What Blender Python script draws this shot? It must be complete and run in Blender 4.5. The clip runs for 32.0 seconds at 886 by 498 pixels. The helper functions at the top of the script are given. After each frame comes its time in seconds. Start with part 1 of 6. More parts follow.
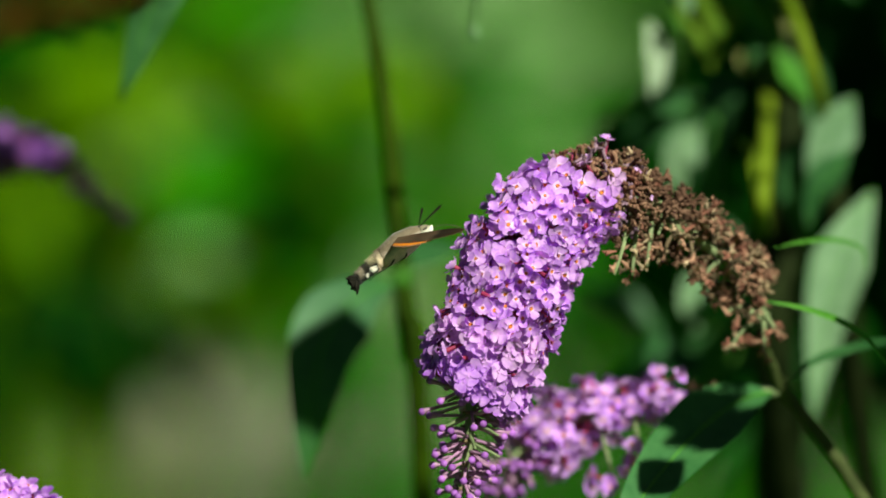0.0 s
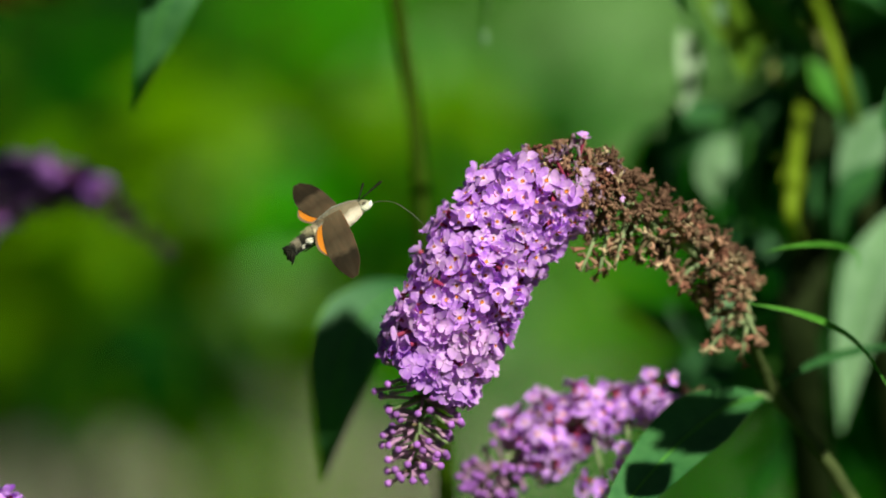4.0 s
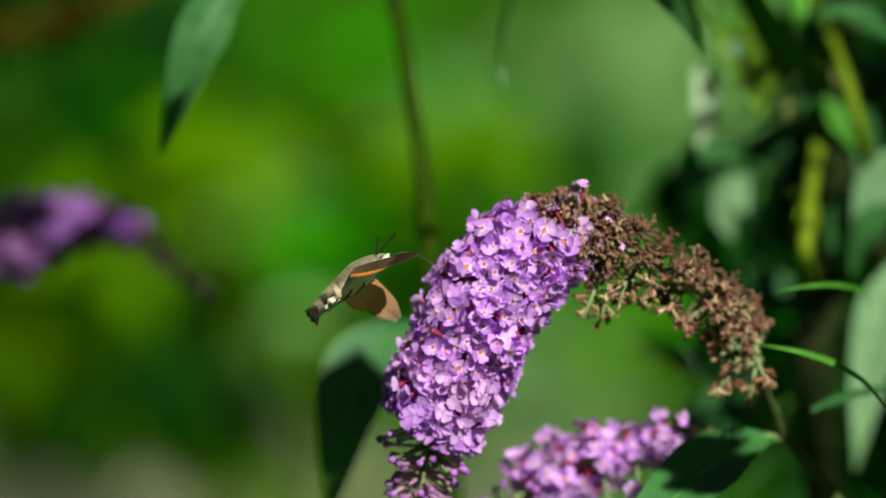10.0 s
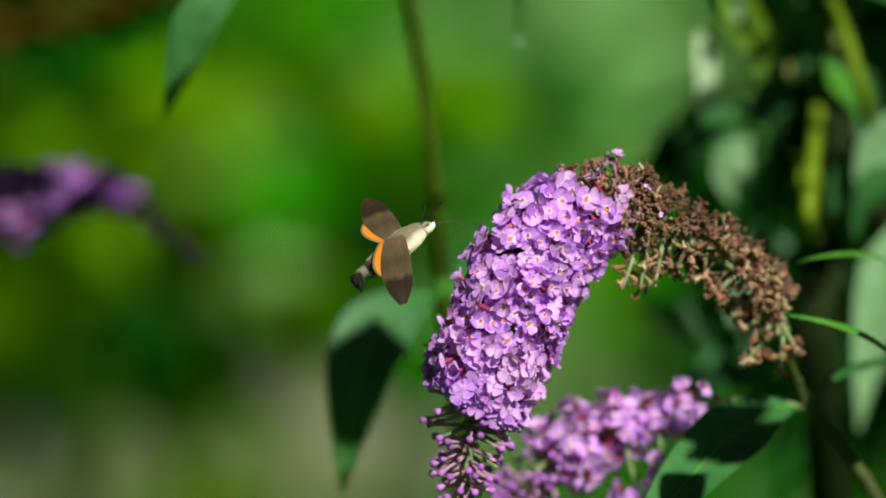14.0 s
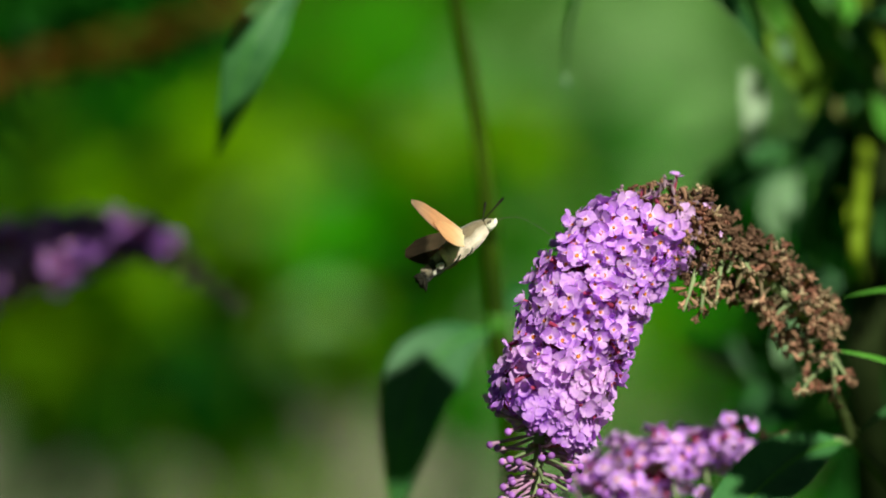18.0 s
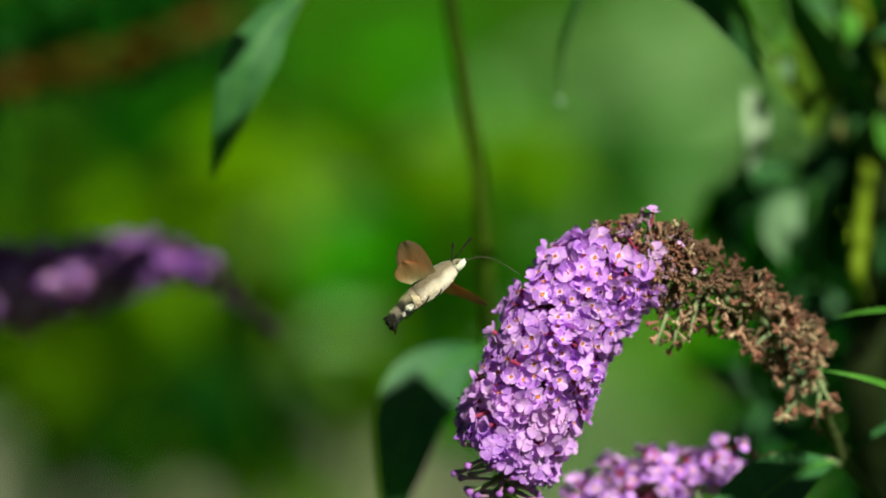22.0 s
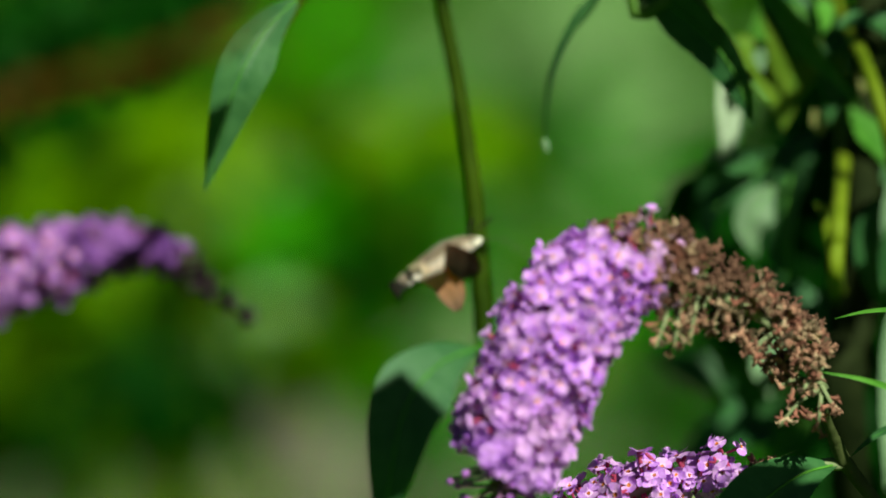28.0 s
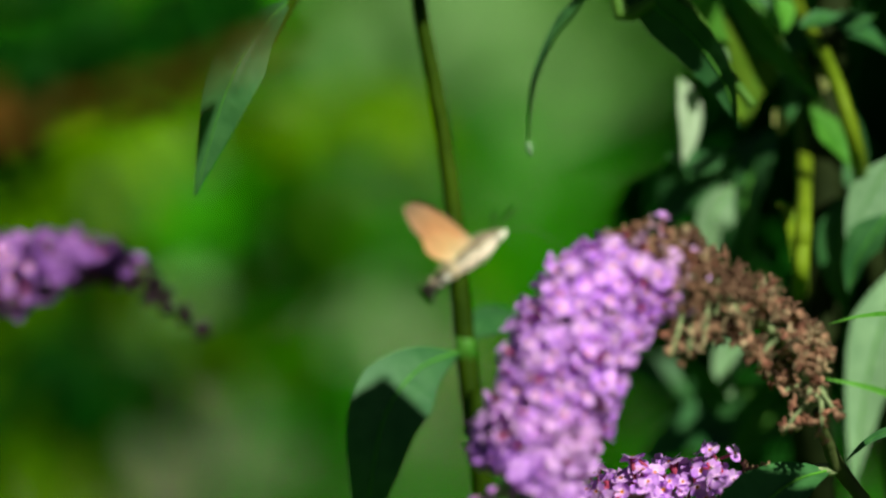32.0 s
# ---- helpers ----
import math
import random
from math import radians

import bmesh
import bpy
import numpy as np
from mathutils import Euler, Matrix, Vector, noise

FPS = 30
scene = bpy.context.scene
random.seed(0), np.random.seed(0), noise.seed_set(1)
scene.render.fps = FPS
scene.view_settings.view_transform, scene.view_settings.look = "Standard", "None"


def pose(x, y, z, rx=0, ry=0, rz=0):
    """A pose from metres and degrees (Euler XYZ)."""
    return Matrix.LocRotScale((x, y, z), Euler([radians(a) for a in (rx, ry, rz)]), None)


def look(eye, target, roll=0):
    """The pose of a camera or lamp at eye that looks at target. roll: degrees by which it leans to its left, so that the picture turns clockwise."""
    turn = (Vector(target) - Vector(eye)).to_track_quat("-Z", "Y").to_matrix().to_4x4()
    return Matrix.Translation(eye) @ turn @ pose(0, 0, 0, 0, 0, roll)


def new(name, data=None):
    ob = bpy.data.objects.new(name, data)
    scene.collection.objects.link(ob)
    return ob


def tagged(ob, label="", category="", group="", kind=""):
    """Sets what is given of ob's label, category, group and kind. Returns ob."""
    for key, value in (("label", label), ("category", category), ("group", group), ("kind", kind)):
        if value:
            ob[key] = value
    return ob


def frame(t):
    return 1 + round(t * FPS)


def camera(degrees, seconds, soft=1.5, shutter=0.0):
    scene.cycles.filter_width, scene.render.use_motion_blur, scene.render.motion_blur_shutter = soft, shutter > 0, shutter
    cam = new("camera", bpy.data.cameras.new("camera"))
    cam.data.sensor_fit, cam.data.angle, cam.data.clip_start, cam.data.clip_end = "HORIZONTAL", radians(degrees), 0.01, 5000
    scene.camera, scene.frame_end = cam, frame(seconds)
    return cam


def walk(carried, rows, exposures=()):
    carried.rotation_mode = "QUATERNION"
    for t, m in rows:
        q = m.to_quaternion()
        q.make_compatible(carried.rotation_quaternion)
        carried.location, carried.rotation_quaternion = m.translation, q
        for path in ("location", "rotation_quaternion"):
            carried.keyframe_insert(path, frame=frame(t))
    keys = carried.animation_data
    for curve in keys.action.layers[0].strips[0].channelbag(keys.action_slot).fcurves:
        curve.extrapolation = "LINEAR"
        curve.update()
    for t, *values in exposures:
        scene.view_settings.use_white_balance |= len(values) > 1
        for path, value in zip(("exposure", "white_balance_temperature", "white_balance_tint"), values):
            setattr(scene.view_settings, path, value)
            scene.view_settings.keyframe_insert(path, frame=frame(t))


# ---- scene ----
cam = camera(5.2, 32.0, soft=1.8)
# A long telephoto lens, focused on the flower spike
cam.data.dof.use_dof = True
cam.data.dof.focus_distance = 2.945
cam.data.dof.aperture_fstop = 4.5
cam.data.dof.aperture_blades = 0
CAMERA_ROWS = [
    (0, 0.0000, 0.0000, 1.6000, 0.001, -7.995),
    (0.5, 0.0157, 0.0000, 1.6014, 0.307, -8.028),
    (1, 0.0395, 0.0000, 1.6019, 0.707, -8.051),
    (1.5, 0.0607, 0.0000, 1.5987, 1.077, -8.021),
    (2, 0.0743, 0.0000, 1.5909, 1.296, -7.870),
    (2.5, 0.0830, 0.0000, 1.5819, 1.435, -7.741),
    (3, 0.0905, 0.0000, 1.5759, 1.617, -7.563),
    (3.5, 0.0963, 0.0000, 1.5737, 1.781, -7.493),
    (5.5, 0.0908, 0.0000, 1.5724, 1.781, -7.411),
    (6, 0.0918, 0.0000, 1.5750, 1.807, -7.389),
    (6.5, 0.0945, 0.0000, 1.5781, 1.878, -7.414),
    (7, 0.0968, 0.0000, 1.5794, 1.928, -7.500),
    (7.5, 0.0976, 0.0000, 1.5759, 1.885, -7.416),
    (8, 0.0994, 0.0000, 1.5679, 1.888, -7.240),
    (8.5, 0.1033, 0.0000, 1.5610, 2.020, -7.082),
    (9, 0.1079, 0.0000, 1.5615, 2.109, -7.051),
    (9.5, 0.1094, 0.0000, 1.5695, 2.096, -7.189),
    (10, 0.1083, 0.0000, 1.5801, 2.087, -7.363),
    (10.5, 0.1099, 0.0000, 1.5886, 2.162, -7.544),
    (11, 0.1060, 0.0000, 1.5918, 2.109, -7.636),
    (11.5, 0.0945, 0.0000, 1.5900, 1.885, -7.613),
    (12, 0.0819, 0.0000, 1.5885, 1.638, -7.628),
    (12.5, 0.0750, 0.0000, 1.5913, 1.515, -7.729),
    (13, 0.0708, 0.0000, 1.5969, 1.468, -7.832),
    (13.5, 0.0666, 0.0000, 1.6018, 1.409, -7.948),
    (15.5, 0.0311, 0.0000, 1.5941, 0.841, -7.801),
    (16, 0.0297, 0.0000, 1.5895, 0.916, -7.685),
    (16.5, 0.0337, 0.0000, 1.5871, 1.084, -7.629),
    (17, 0.0416, 0.0000, 1.5878, 1.238, -7.610),
    (17.5, 0.0501, 0.0000, 1.5902, 1.423, -7.575),
    (18, 0.0597, 0.0000, 1.5945, 1.567, -7.609),
    (18.5, 0.0706, 0.0000, 1.6016, 1.702, -7.740),
    (19, 0.0826, 0.0000, 1.6108, 1.908, -7.931),
    (19.5, 0.0923, 0.0000, 1.6194, 2.047, -8.096),
    (20, 0.0976, 0.0000, 1.6243, 2.083, -8.219),
    (20.5, 0.1000, 0.0000, 1.6232, 2.128, -8.127),
    (21, 0.0988, 0.0000, 1.6152, 2.180, -7.907),
    (21.5, 0.0930, 0.0000, 1.6032, 2.128, -7.654),
    (22, 0.0864, 0.0000, 1.5927, 2.026, -7.455),
    (22.5, 0.0814, 0.0000, 1.5869, 1.951, -7.320),
    (23, 0.0760, 0.0000, 1.5857, 1.820, -7.358),
    (23.5, 0.0710, 0.0000, 1.5872, 1.718, -7.419),
    (24, 0.0688, 0.0000, 1.5904, 1.705, -7.458),
    (24.5, 0.0684, 0.0000, 1.5949, 1.743, -7.487),
    (25, 0.0675, 0.0000, 1.6000, 1.755, -7.567),
    (25.5, 0.0661, 0.0000, 1.6041, 1.718, -7.551),
    (27.5, 0.0366, 0.0450, 1.6081, 1.024, -7.899),
    (28, 0.0292, 0.0800, 1.6066, 0.893, -7.932),
    (28.5, 0.0200, 0.0950, 1.6033, 0.764, -7.828),
    (29, 0.0102, 0.0964, 1.6018, 0.596, -7.769),
    (29.5, -0.0009, 0.0979, 1.6030, 0.346, -7.836),
    (30, -0.0141, 0.0993, 1.6034, 0.011, -7.861),
    (30.5, -0.0275, 0.1007, 1.6050, -0.274, -7.906),
    (31, -0.0372, 0.1021, 1.6109, -0.457, -8.070),
    (31.5, -0.0419, 0.1036, 1.6182, -0.556, -8.213),
    (32, -0.0433, 0.1050, 1.6223, -0.590, -8.272),
]
walk(cam, [(t, pose(x, y, z, 90 + pitch, 0, yaw)) for t, x, y, z, yaw, pitch in CAMERA_ROWS], exposures=[(0, 0.42, 6500, -26), (32, 0.42, 6500, -26)])

# ---- light ----
SUN = Vector((0.36, -0.70, 0.62)).normalized()
world = bpy.data.worlds.new("sky")
scene.world = world
world.use_nodes = True
wt = world.node_tree
sky = wt.nodes.new("ShaderNodeTexSky")
sky.sky_type = "NISHITA"
sky.sun_disc = False
sky.sun_elevation = math.asin(SUN.z)
sky.sun_rotation = math.atan2(SUN.x, SUN.y)
wt.links.new(sky.outputs[0], wt.nodes["Background"].inputs[0])
wt.nodes["Background"].inputs[1].default_value = 0.012
sun_data = bpy.data.lights.new("sun", "SUN")
sun_data.energy, sun_data.angle, sun_data.color = 5.0, radians(0.55), (1.0, 0.95, 0.86)
sun = new("sun", sun_data)
sun.matrix_basis = look(SUN * 20, (0, 0, 0))


# ---- materials ----
def material(name):
    m = bpy.data.materials.new(name)
    m.use_nodes = True
    nt = m.node_tree
    nt.nodes.clear()
    out = nt.nodes.new("ShaderNodeOutputMaterial")
    return m, nt, out


def node(nt, sort, **values):
    n = nt.nodes.new(sort)
    for key, value in values.items():
        if key == "blend":
            n.blend_type = value
        elif key == "kind":
            n.operation = value
        else:
            n.inputs[key].default_value = value
    return n


def organic(name, dark, light, scale=300.0, rough=0.5, trans=0.25, glow=(1.0, 1.0, 1.0), bump=0.15, spread=0.25, island=False, sheen=0.3, veins=0.0):
    """A plant or insect skin: two colours mixed by coarse and fine noise, each piece a little different, some light coming through."""
    m, nt, out = material(name)
    L = nt.links.new
    tc = node(nt, "ShaderNodeTexCoord")
    fine = node(nt, "ShaderNodeTexNoise", Scale=scale, Detail=4.0, Roughness=0.6)
    coarse = node(nt, "ShaderNodeTexNoise", Scale=scale * 0.12, Detail=2.0)
    for t in (fine, coarse):
        L(tc.outputs["Object"], t.inputs["Vector"])
    add = node(nt, "ShaderNodeMath", kind="ADD")
    L(fine.outputs["Fac"], add.inputs[0])
    L(coarse.outputs["Fac"], add.inputs[1])
    rng = nt.nodes.new("ShaderNodeMapRange")
    rng.inputs["From Min"].default_value, rng.inputs["From Max"].default_value = 0.7, 1.3
    L(add.outputs[0], rng.inputs["Value"])
    ramp = nt.nodes.new("ShaderNodeMix")
    ramp.data_type = "RGBA"
    ramp.inputs["A"].default_value, ramp.inputs["B"].default_value = (*dark, 1), (*light, 1)
    L(rng.outputs[0], ramp.inputs["Factor"])
    pick = node(nt, "ShaderNodeNewGeometry") if island else node(nt, "ShaderNodeObjectInfo")
    vary = nt.nodes.new("ShaderNodeMapRange")
    vary.inputs["To Min"].default_value, vary.inputs["To Max"].default_value = 1 - spread, 1 + spread
    L(pick.outputs["Random Per Island" if island else "Random"], vary.inputs["Value"])
    hsv = nt.nodes.new("ShaderNodeHueSaturation")
    L(ramp.outputs["Result"], hsv.inputs["Color"])
    L(vary.outputs[0], hsv.inputs["Value"])
    bs = nt.nodes.new("ShaderNodeBsdfPrincipled")
    bs.inputs["Roughness"].default_value = rough
    bs.inputs["Specular IOR Level"].default_value = sheen
    L(hsv.outputs[0], bs.inputs["Base Color"])
    bp = nt.nodes.new("ShaderNodeBump")
    bp.inputs["Strength"].default_value, bp.inputs["Distance"].default_value = bump, 0.3 / scale
    if veins:
        wave = node(nt, "ShaderNodeTexNoise", Scale=veins, Detail=1.0)
        L(tc.outputs["Object"], wave.inputs["Vector"])
        L(wave.outputs["Fac"], bp.inputs["Height"])
    else:
        L(fine.outputs["Fac"], bp.inputs["Height"])
    L(bp.outputs[0], bs.inputs["Normal"])
    if trans:
        tr = nt.nodes.new("ShaderNodeBsdfTranslucent")
        tint = nt.nodes.new("ShaderNodeMix")
        tint.data_type, tint.blend_type = "RGBA", "MULTIPLY"
        tint.inputs["Factor"].default_value = 1.0
        tint.inputs["B"].default_value = (*glow, 1)
        L(hsv.outputs[0], tint.inputs["A"])
        L(tint.outputs["Result"], tr.inputs["Color"])
        mix = nt.nodes.new("ShaderNodeMixShader")
        mix.inputs[0].default_value = trans
        L(bs.outputs[0], mix.inputs[1])
        L(tr.outputs[0], mix.inputs[2])
        L(mix.outputs[0], out.inputs["Surface"])
    else:
        L(bs.outputs[0], out.inputs["Surface"])
    return m


PETAL = organic("petal lilac", (0.41, 0.100, 0.74), (0.94, 0.53, 0.97), 300, 0.6, 0.32, (1, 0.7, 1.1), 0.25, 0.26, sheen=0.15)
PETAL_IN = organic("petal throat pale", (0.84, 0.40, 0.92), (0.98, 0.62, 0.97), 500, 0.6, 0.2, (1, 0.9, 1), 0.2, 0.12)
EYE_ORANGE = organic("floret eye orange", (0.42, 0.07, 0.02), (0.80, 0.27, 0.05), 900, 0.6, 0.1, spread=0.4)
TUBE = organic("corolla tube maroon", (0.20, 0.010, 0.05), (0.42, 0.045, 0.13), 500, 0.6, 0.15)
BUD = organic("bud violet", (0.25, 0.05, 0.40), (0.56, 0.20, 0.72), 500, 0.55, 0.15)
BUD_STALK = organic("bud tube", (0.20, 0.05, 0.19), (0.58, 0.30, 0.50), 500, 0.6, 0.1)
PURPLE = organic("petal deep violet", (0.20, 0.055, 0.36), (0.52, 0.22, 0.64), 500, 0.55, 0.25, (1, 0.6, 1.1), 0.2, 0.35, sheen=0.1)
DRY = organic("dry capsule brown", (0.12, 0.048, 0.036), (0.44, 0.225, 0.165), 700, 0.8, 0.05, (1, 1, 1), 0.5, 0.6, sheen=0.1)
WILT = organic("faded floret", (0.13, 0.065, 0.10), (0.36, 0.21, 0.30), 700, 0.8, 0.1, (1, 1, 1), 0.4, 0.35, sheen=0.1)
DRY_RED = organic("dry floret reddish", (0.13, 0.040, 0.035), (0.34, 0.14, 0.105), 700, 0.8, 0.05, (1, 1, 1), 0.5, 0.4, sheen=0.1)
DRY_TAN = organic("dry capsule tan", (0.28, 0.17, 0.11), (0.56, 0.38, 0.27), 900, 0.8, 0.05, (1, 1, 1), 0.5, 0.4, sheen=0.1)
DRY_DARK = organic("dry capsule dark", (0.05, 0.03, 0.02), (0.16, 0.10, 0.06), 700, 0.85, 0.0, (1, 1, 1), 0.5, 0.4)
DRY_VIOLET = organic("wilted floret", (0.012, 0.006, 0.012), (0.05, 0.025, 0.04), 700, 0.8, 0.05, (1, 1, 1), 0.5, 0.4, sheen=0.05)
TWIG_GREEN = organic("dry side stalk", (0.12, 0.072, 0.045), (0.24, 0.155, 0.10), 300, 0.7, 0.05)
RACHIS = organic("flower stalk pale green", (0.15, 0.17, 0.08), (0.30, 0.31, 0.17), 300, 0.7, 0.05)
STEM = organic("green stem", (0.022, 0.040, 0.002), (0.052, 0.082, 0.004), 120, 0.6, 0.05, (1, 1, 1), 0.3, sheen=0.05)
STEM_OLD = organic("old grey green stem", (0.030, 0.036, 0.012), (0.085, 0.090, 0.034), 120, 0.7, 0.0, (1, 1, 1), 0.5, sheen=0.08)
# next two: shaded and sunlit lengths of the bush stems, told by colour
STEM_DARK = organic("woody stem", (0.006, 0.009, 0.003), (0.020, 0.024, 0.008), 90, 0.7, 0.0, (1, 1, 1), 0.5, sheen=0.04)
STEM_SUNLIT = organic("yellow green stem", (0.08, 0.115, 0.006), (0.19, 0.23, 0.018), 60, 0.55, 0.1, sheen=0.08)
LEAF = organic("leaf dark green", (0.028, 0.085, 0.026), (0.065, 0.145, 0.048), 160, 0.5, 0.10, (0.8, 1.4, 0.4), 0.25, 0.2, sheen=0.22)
# pale and olive: lighter copies of LEAF with sunlight in the colour
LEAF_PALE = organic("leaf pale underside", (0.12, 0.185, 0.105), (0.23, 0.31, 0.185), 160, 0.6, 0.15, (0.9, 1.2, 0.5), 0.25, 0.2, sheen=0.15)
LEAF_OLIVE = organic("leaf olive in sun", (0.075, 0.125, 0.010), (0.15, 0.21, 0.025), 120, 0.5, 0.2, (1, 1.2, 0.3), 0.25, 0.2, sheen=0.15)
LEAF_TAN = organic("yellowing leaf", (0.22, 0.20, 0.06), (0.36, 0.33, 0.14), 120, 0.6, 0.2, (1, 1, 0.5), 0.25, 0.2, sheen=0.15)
BRACT_DULL = organic("green twig", (0.055, 0.115, 0.015), (0.11, 0.19, 0.035), 150, 0.55, 0.1, sheen=0.12)
LEAF_FELT = organic("white-felted leaf underside", (0.36, 0.40, 0.29), (0.55, 0.58, 0.45), 160, 0.7, 0.15, (0.9, 1.1, 0.6), 0.25, 0.1, sheen=0.1)
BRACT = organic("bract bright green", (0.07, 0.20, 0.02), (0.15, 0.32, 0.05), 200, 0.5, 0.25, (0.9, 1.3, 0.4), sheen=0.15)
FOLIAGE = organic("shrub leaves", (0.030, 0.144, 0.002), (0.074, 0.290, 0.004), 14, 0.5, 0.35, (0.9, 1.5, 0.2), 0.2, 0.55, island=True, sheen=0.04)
# olive and pale: sunlit tones of FOLIAGE, brightness put into the colour
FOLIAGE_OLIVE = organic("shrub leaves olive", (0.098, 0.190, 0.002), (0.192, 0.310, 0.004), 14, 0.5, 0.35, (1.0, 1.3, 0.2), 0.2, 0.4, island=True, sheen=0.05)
FOLIAGE_SUNLIT = organic("shrub leaves pale", (0.18, 0.29, 0.10), (0.32, 0.44, 0.20), 14, 0.5, 0.35, (1.0, 1.3, 0.4), 0.2, 0.4, island=True, sheen=0.12)
# near-black green: shade is put into this leaf colour
FOLIAGE_SHADED = organic("shrub leaves dark", (0.003, 0.020, 0.001), (0.010, 0.048, 0.003), 14, 0.5, 0.2, (1.0, 1.5, 0.3), 0.2, 0.5, island=True, sheen=0.03)
TWIG = organic("twig brown", (0.022, 0.010, 0.004), (0.055, 0.022, 0.008), 60, 0.8, 0.0, sheen=0.05)
TWIG_RED = organic("dry reddish twig", (0.07, 0.027, 0.005), (0.15, 0.060, 0.013), 60, 0.8, 0.0, sheen=0.05)
DEAD = organic("dead leaf orange", (0.09, 0.034, 0.004), (0.20, 0.075, 0.010), 60, 0.7, 0.15, (1.2, 0.9, 0.5), sheen=0.05)
LAWN = organic("lawn grass", (0.020, 0.066, 0.0015), (0.056, 0.128, 0.008), 6, 0.8, 0.0, (1, 1, 1), 0.6, sheen=0.02)
GRASS = organic("grass blades", (0.024, 0.080, 0.001), (0.062, 0.160, 0.008), 20, 0.6, 0.3, (1, 1.3, 0.3), 0.1, 0.35, island=True, sheen=0.03)
GRAVEL = organic("gravel path", (0.235, 0.185, 0.15), (0.37, 0.305, 0.25), 3, 0.9, 0.0, (1, 1, 1), 0.7, sheen=0.05)
FUR_DARK = organic("moth fur black", (0.008, 0.007, 0.006), (0.028, 0.022, 0.018), 1400, 0.8, 0.0, (1, 1, 1), 0.6, sheen=0.03)
FUR_WHITE = organic("moth fur white", (0.74, 0.60, 0.55), (0.97, 0.84, 0.80), 1400, 0.85, 0.0, (1, 1, 1), 0.6)
WING_EDGE = organic("wing margin brown", (0.16, 0.09, 0.055), (0.30, 0.18, 0.12), 260, 0.7, 0.1)
EYE = organic("moth eye", (0.05, 0.035, 0.03), (0.13, 0.095, 0.075), 2000, 0.3, 0.0)


def furred(name, low, high, z0, z1, scale=1200.0, patch=0.35):
    """Fur that turns from the belly's colour to the back's, with tufts of both."""
    m, nt, out = material(name)
    L = nt.links.new
    tc = node(nt, "ShaderNodeTexCoord")
    xyz = nt.nodes.new("ShaderNodeSeparateXYZ")
    L(tc.outputs["Object"], xyz.inputs[0])
    fine = node(nt, "ShaderNodeTexNoise", Scale=scale, Detail=5.0, Roughness=0.7)
    coarse = node(nt, "ShaderNodeTexNoise", Scale=scale * 0.25, Detail=2.0)
    for n in (fine, coarse):
        L(tc.outputs["Object"], n.inputs["Vector"])
    rng = nt.nodes.new("ShaderNodeMapRange")
    rng.inputs["From Min"].default_value, rng.inputs["From Max"].default_value = z0, z1
    rng.clamp = False
    L(xyz.outputs["Z"], rng.inputs["Value"])
    mul = node(nt, "ShaderNodeMath", kind="MULTIPLY_ADD")
    mul.inputs[1].default_value, mul.inputs[2].default_value = patch * 2, -patch
    L(coarse.outputs["Fac"], mul.inputs[0])
    add = node(nt, "ShaderNodeMath", kind="ADD")
    add.use_clamp = True
    L(rng.outputs[0], add.inputs[0])
    L(mul.outputs[0], add.inputs[1])
    mix = nt.nodes.new("ShaderNodeMix")
    mix.data_type = "RGBA"
    mix.inputs["A"].default_value, mix.inputs["B"].default_value = (*low, 1), (*high, 1)
    L(add.outputs[0], mix.inputs["Factor"])
    vary = nt.nodes.new("ShaderNodeMapRange")
    vary.inputs["From Min"].default_value, vary.inputs["From Max"].default_value = 0.3, 0.7
    vary.inputs["To Min"].default_value, vary.inputs["To Max"].default_value = 0.75, 1.18
    L(fine.outputs["Fac"], vary.inputs["Value"])
    hsv = nt.nodes.new("ShaderNodeHueSaturation")
    L(mix.outputs["Result"], hsv.inputs["Color"])
    L(vary.outputs[0], hsv.inputs["Value"])
    bs = nt.nodes.new("ShaderNodeBsdfPrincipled")
    bs.inputs["Roughness"].default_value = 0.85
    bs.inputs["Specular IOR Level"].default_value = 0.1
    bs.inputs["Sheen Weight"].default_value = 0.2
    L(hsv.outputs[0], bs.inputs["Base Color"])
    bp = nt.nodes.new("ShaderNodeBump")
    bp.inputs["Strength"].default_value, bp.inputs["Distance"].default_value = 0.7, 0.0004
    L(fine.outputs["Fac"], bp.inputs["Height"])
    L(bp.outputs[0], bs.inputs["Normal"])
    L(bs.outputs[0], out.inputs["Surface"])
    return m


FUR_BODY = furred("moth fur olive to cream", (0.92, 0.69, 0.63), (0.21, 0.145, 0.107), -0.0020, 0.0012, 800, 0.8)
FUR_HEAD = furred("moth head fur", (0.95, 0.80, 0.72), (0.28, 0.21, 0.15), -0.0008, 0.0010, 1600, 0.5)
FUR_WAIST = furred("moth waist fur, yellowish at the sides", (0.70, 0.50, 0.38), (0.24, 0.165, 0.115), -0.0006, 0.0022, 800, 0.7)
FUR_CREAM = furred("moth flank fur, black and cream", (0.020, 0.014, 0.012), (0.56, 0.43, 0.28), -0.0016, 0.0010, 700, 0.9)
FUR_COAL = furred("moth fur black with brown tips", (0.012, 0.009, 0.008), (0.060, 0.042, 0.032), -0.0030, 0.0010, 700, 0.9)
FUR_BROWN = furred("moth tail fur, grey brown above", (0.030, 0.022, 0.018), (0.36, 0.26, 0.21), -0.0038, -0.0014, 700, 0.8)


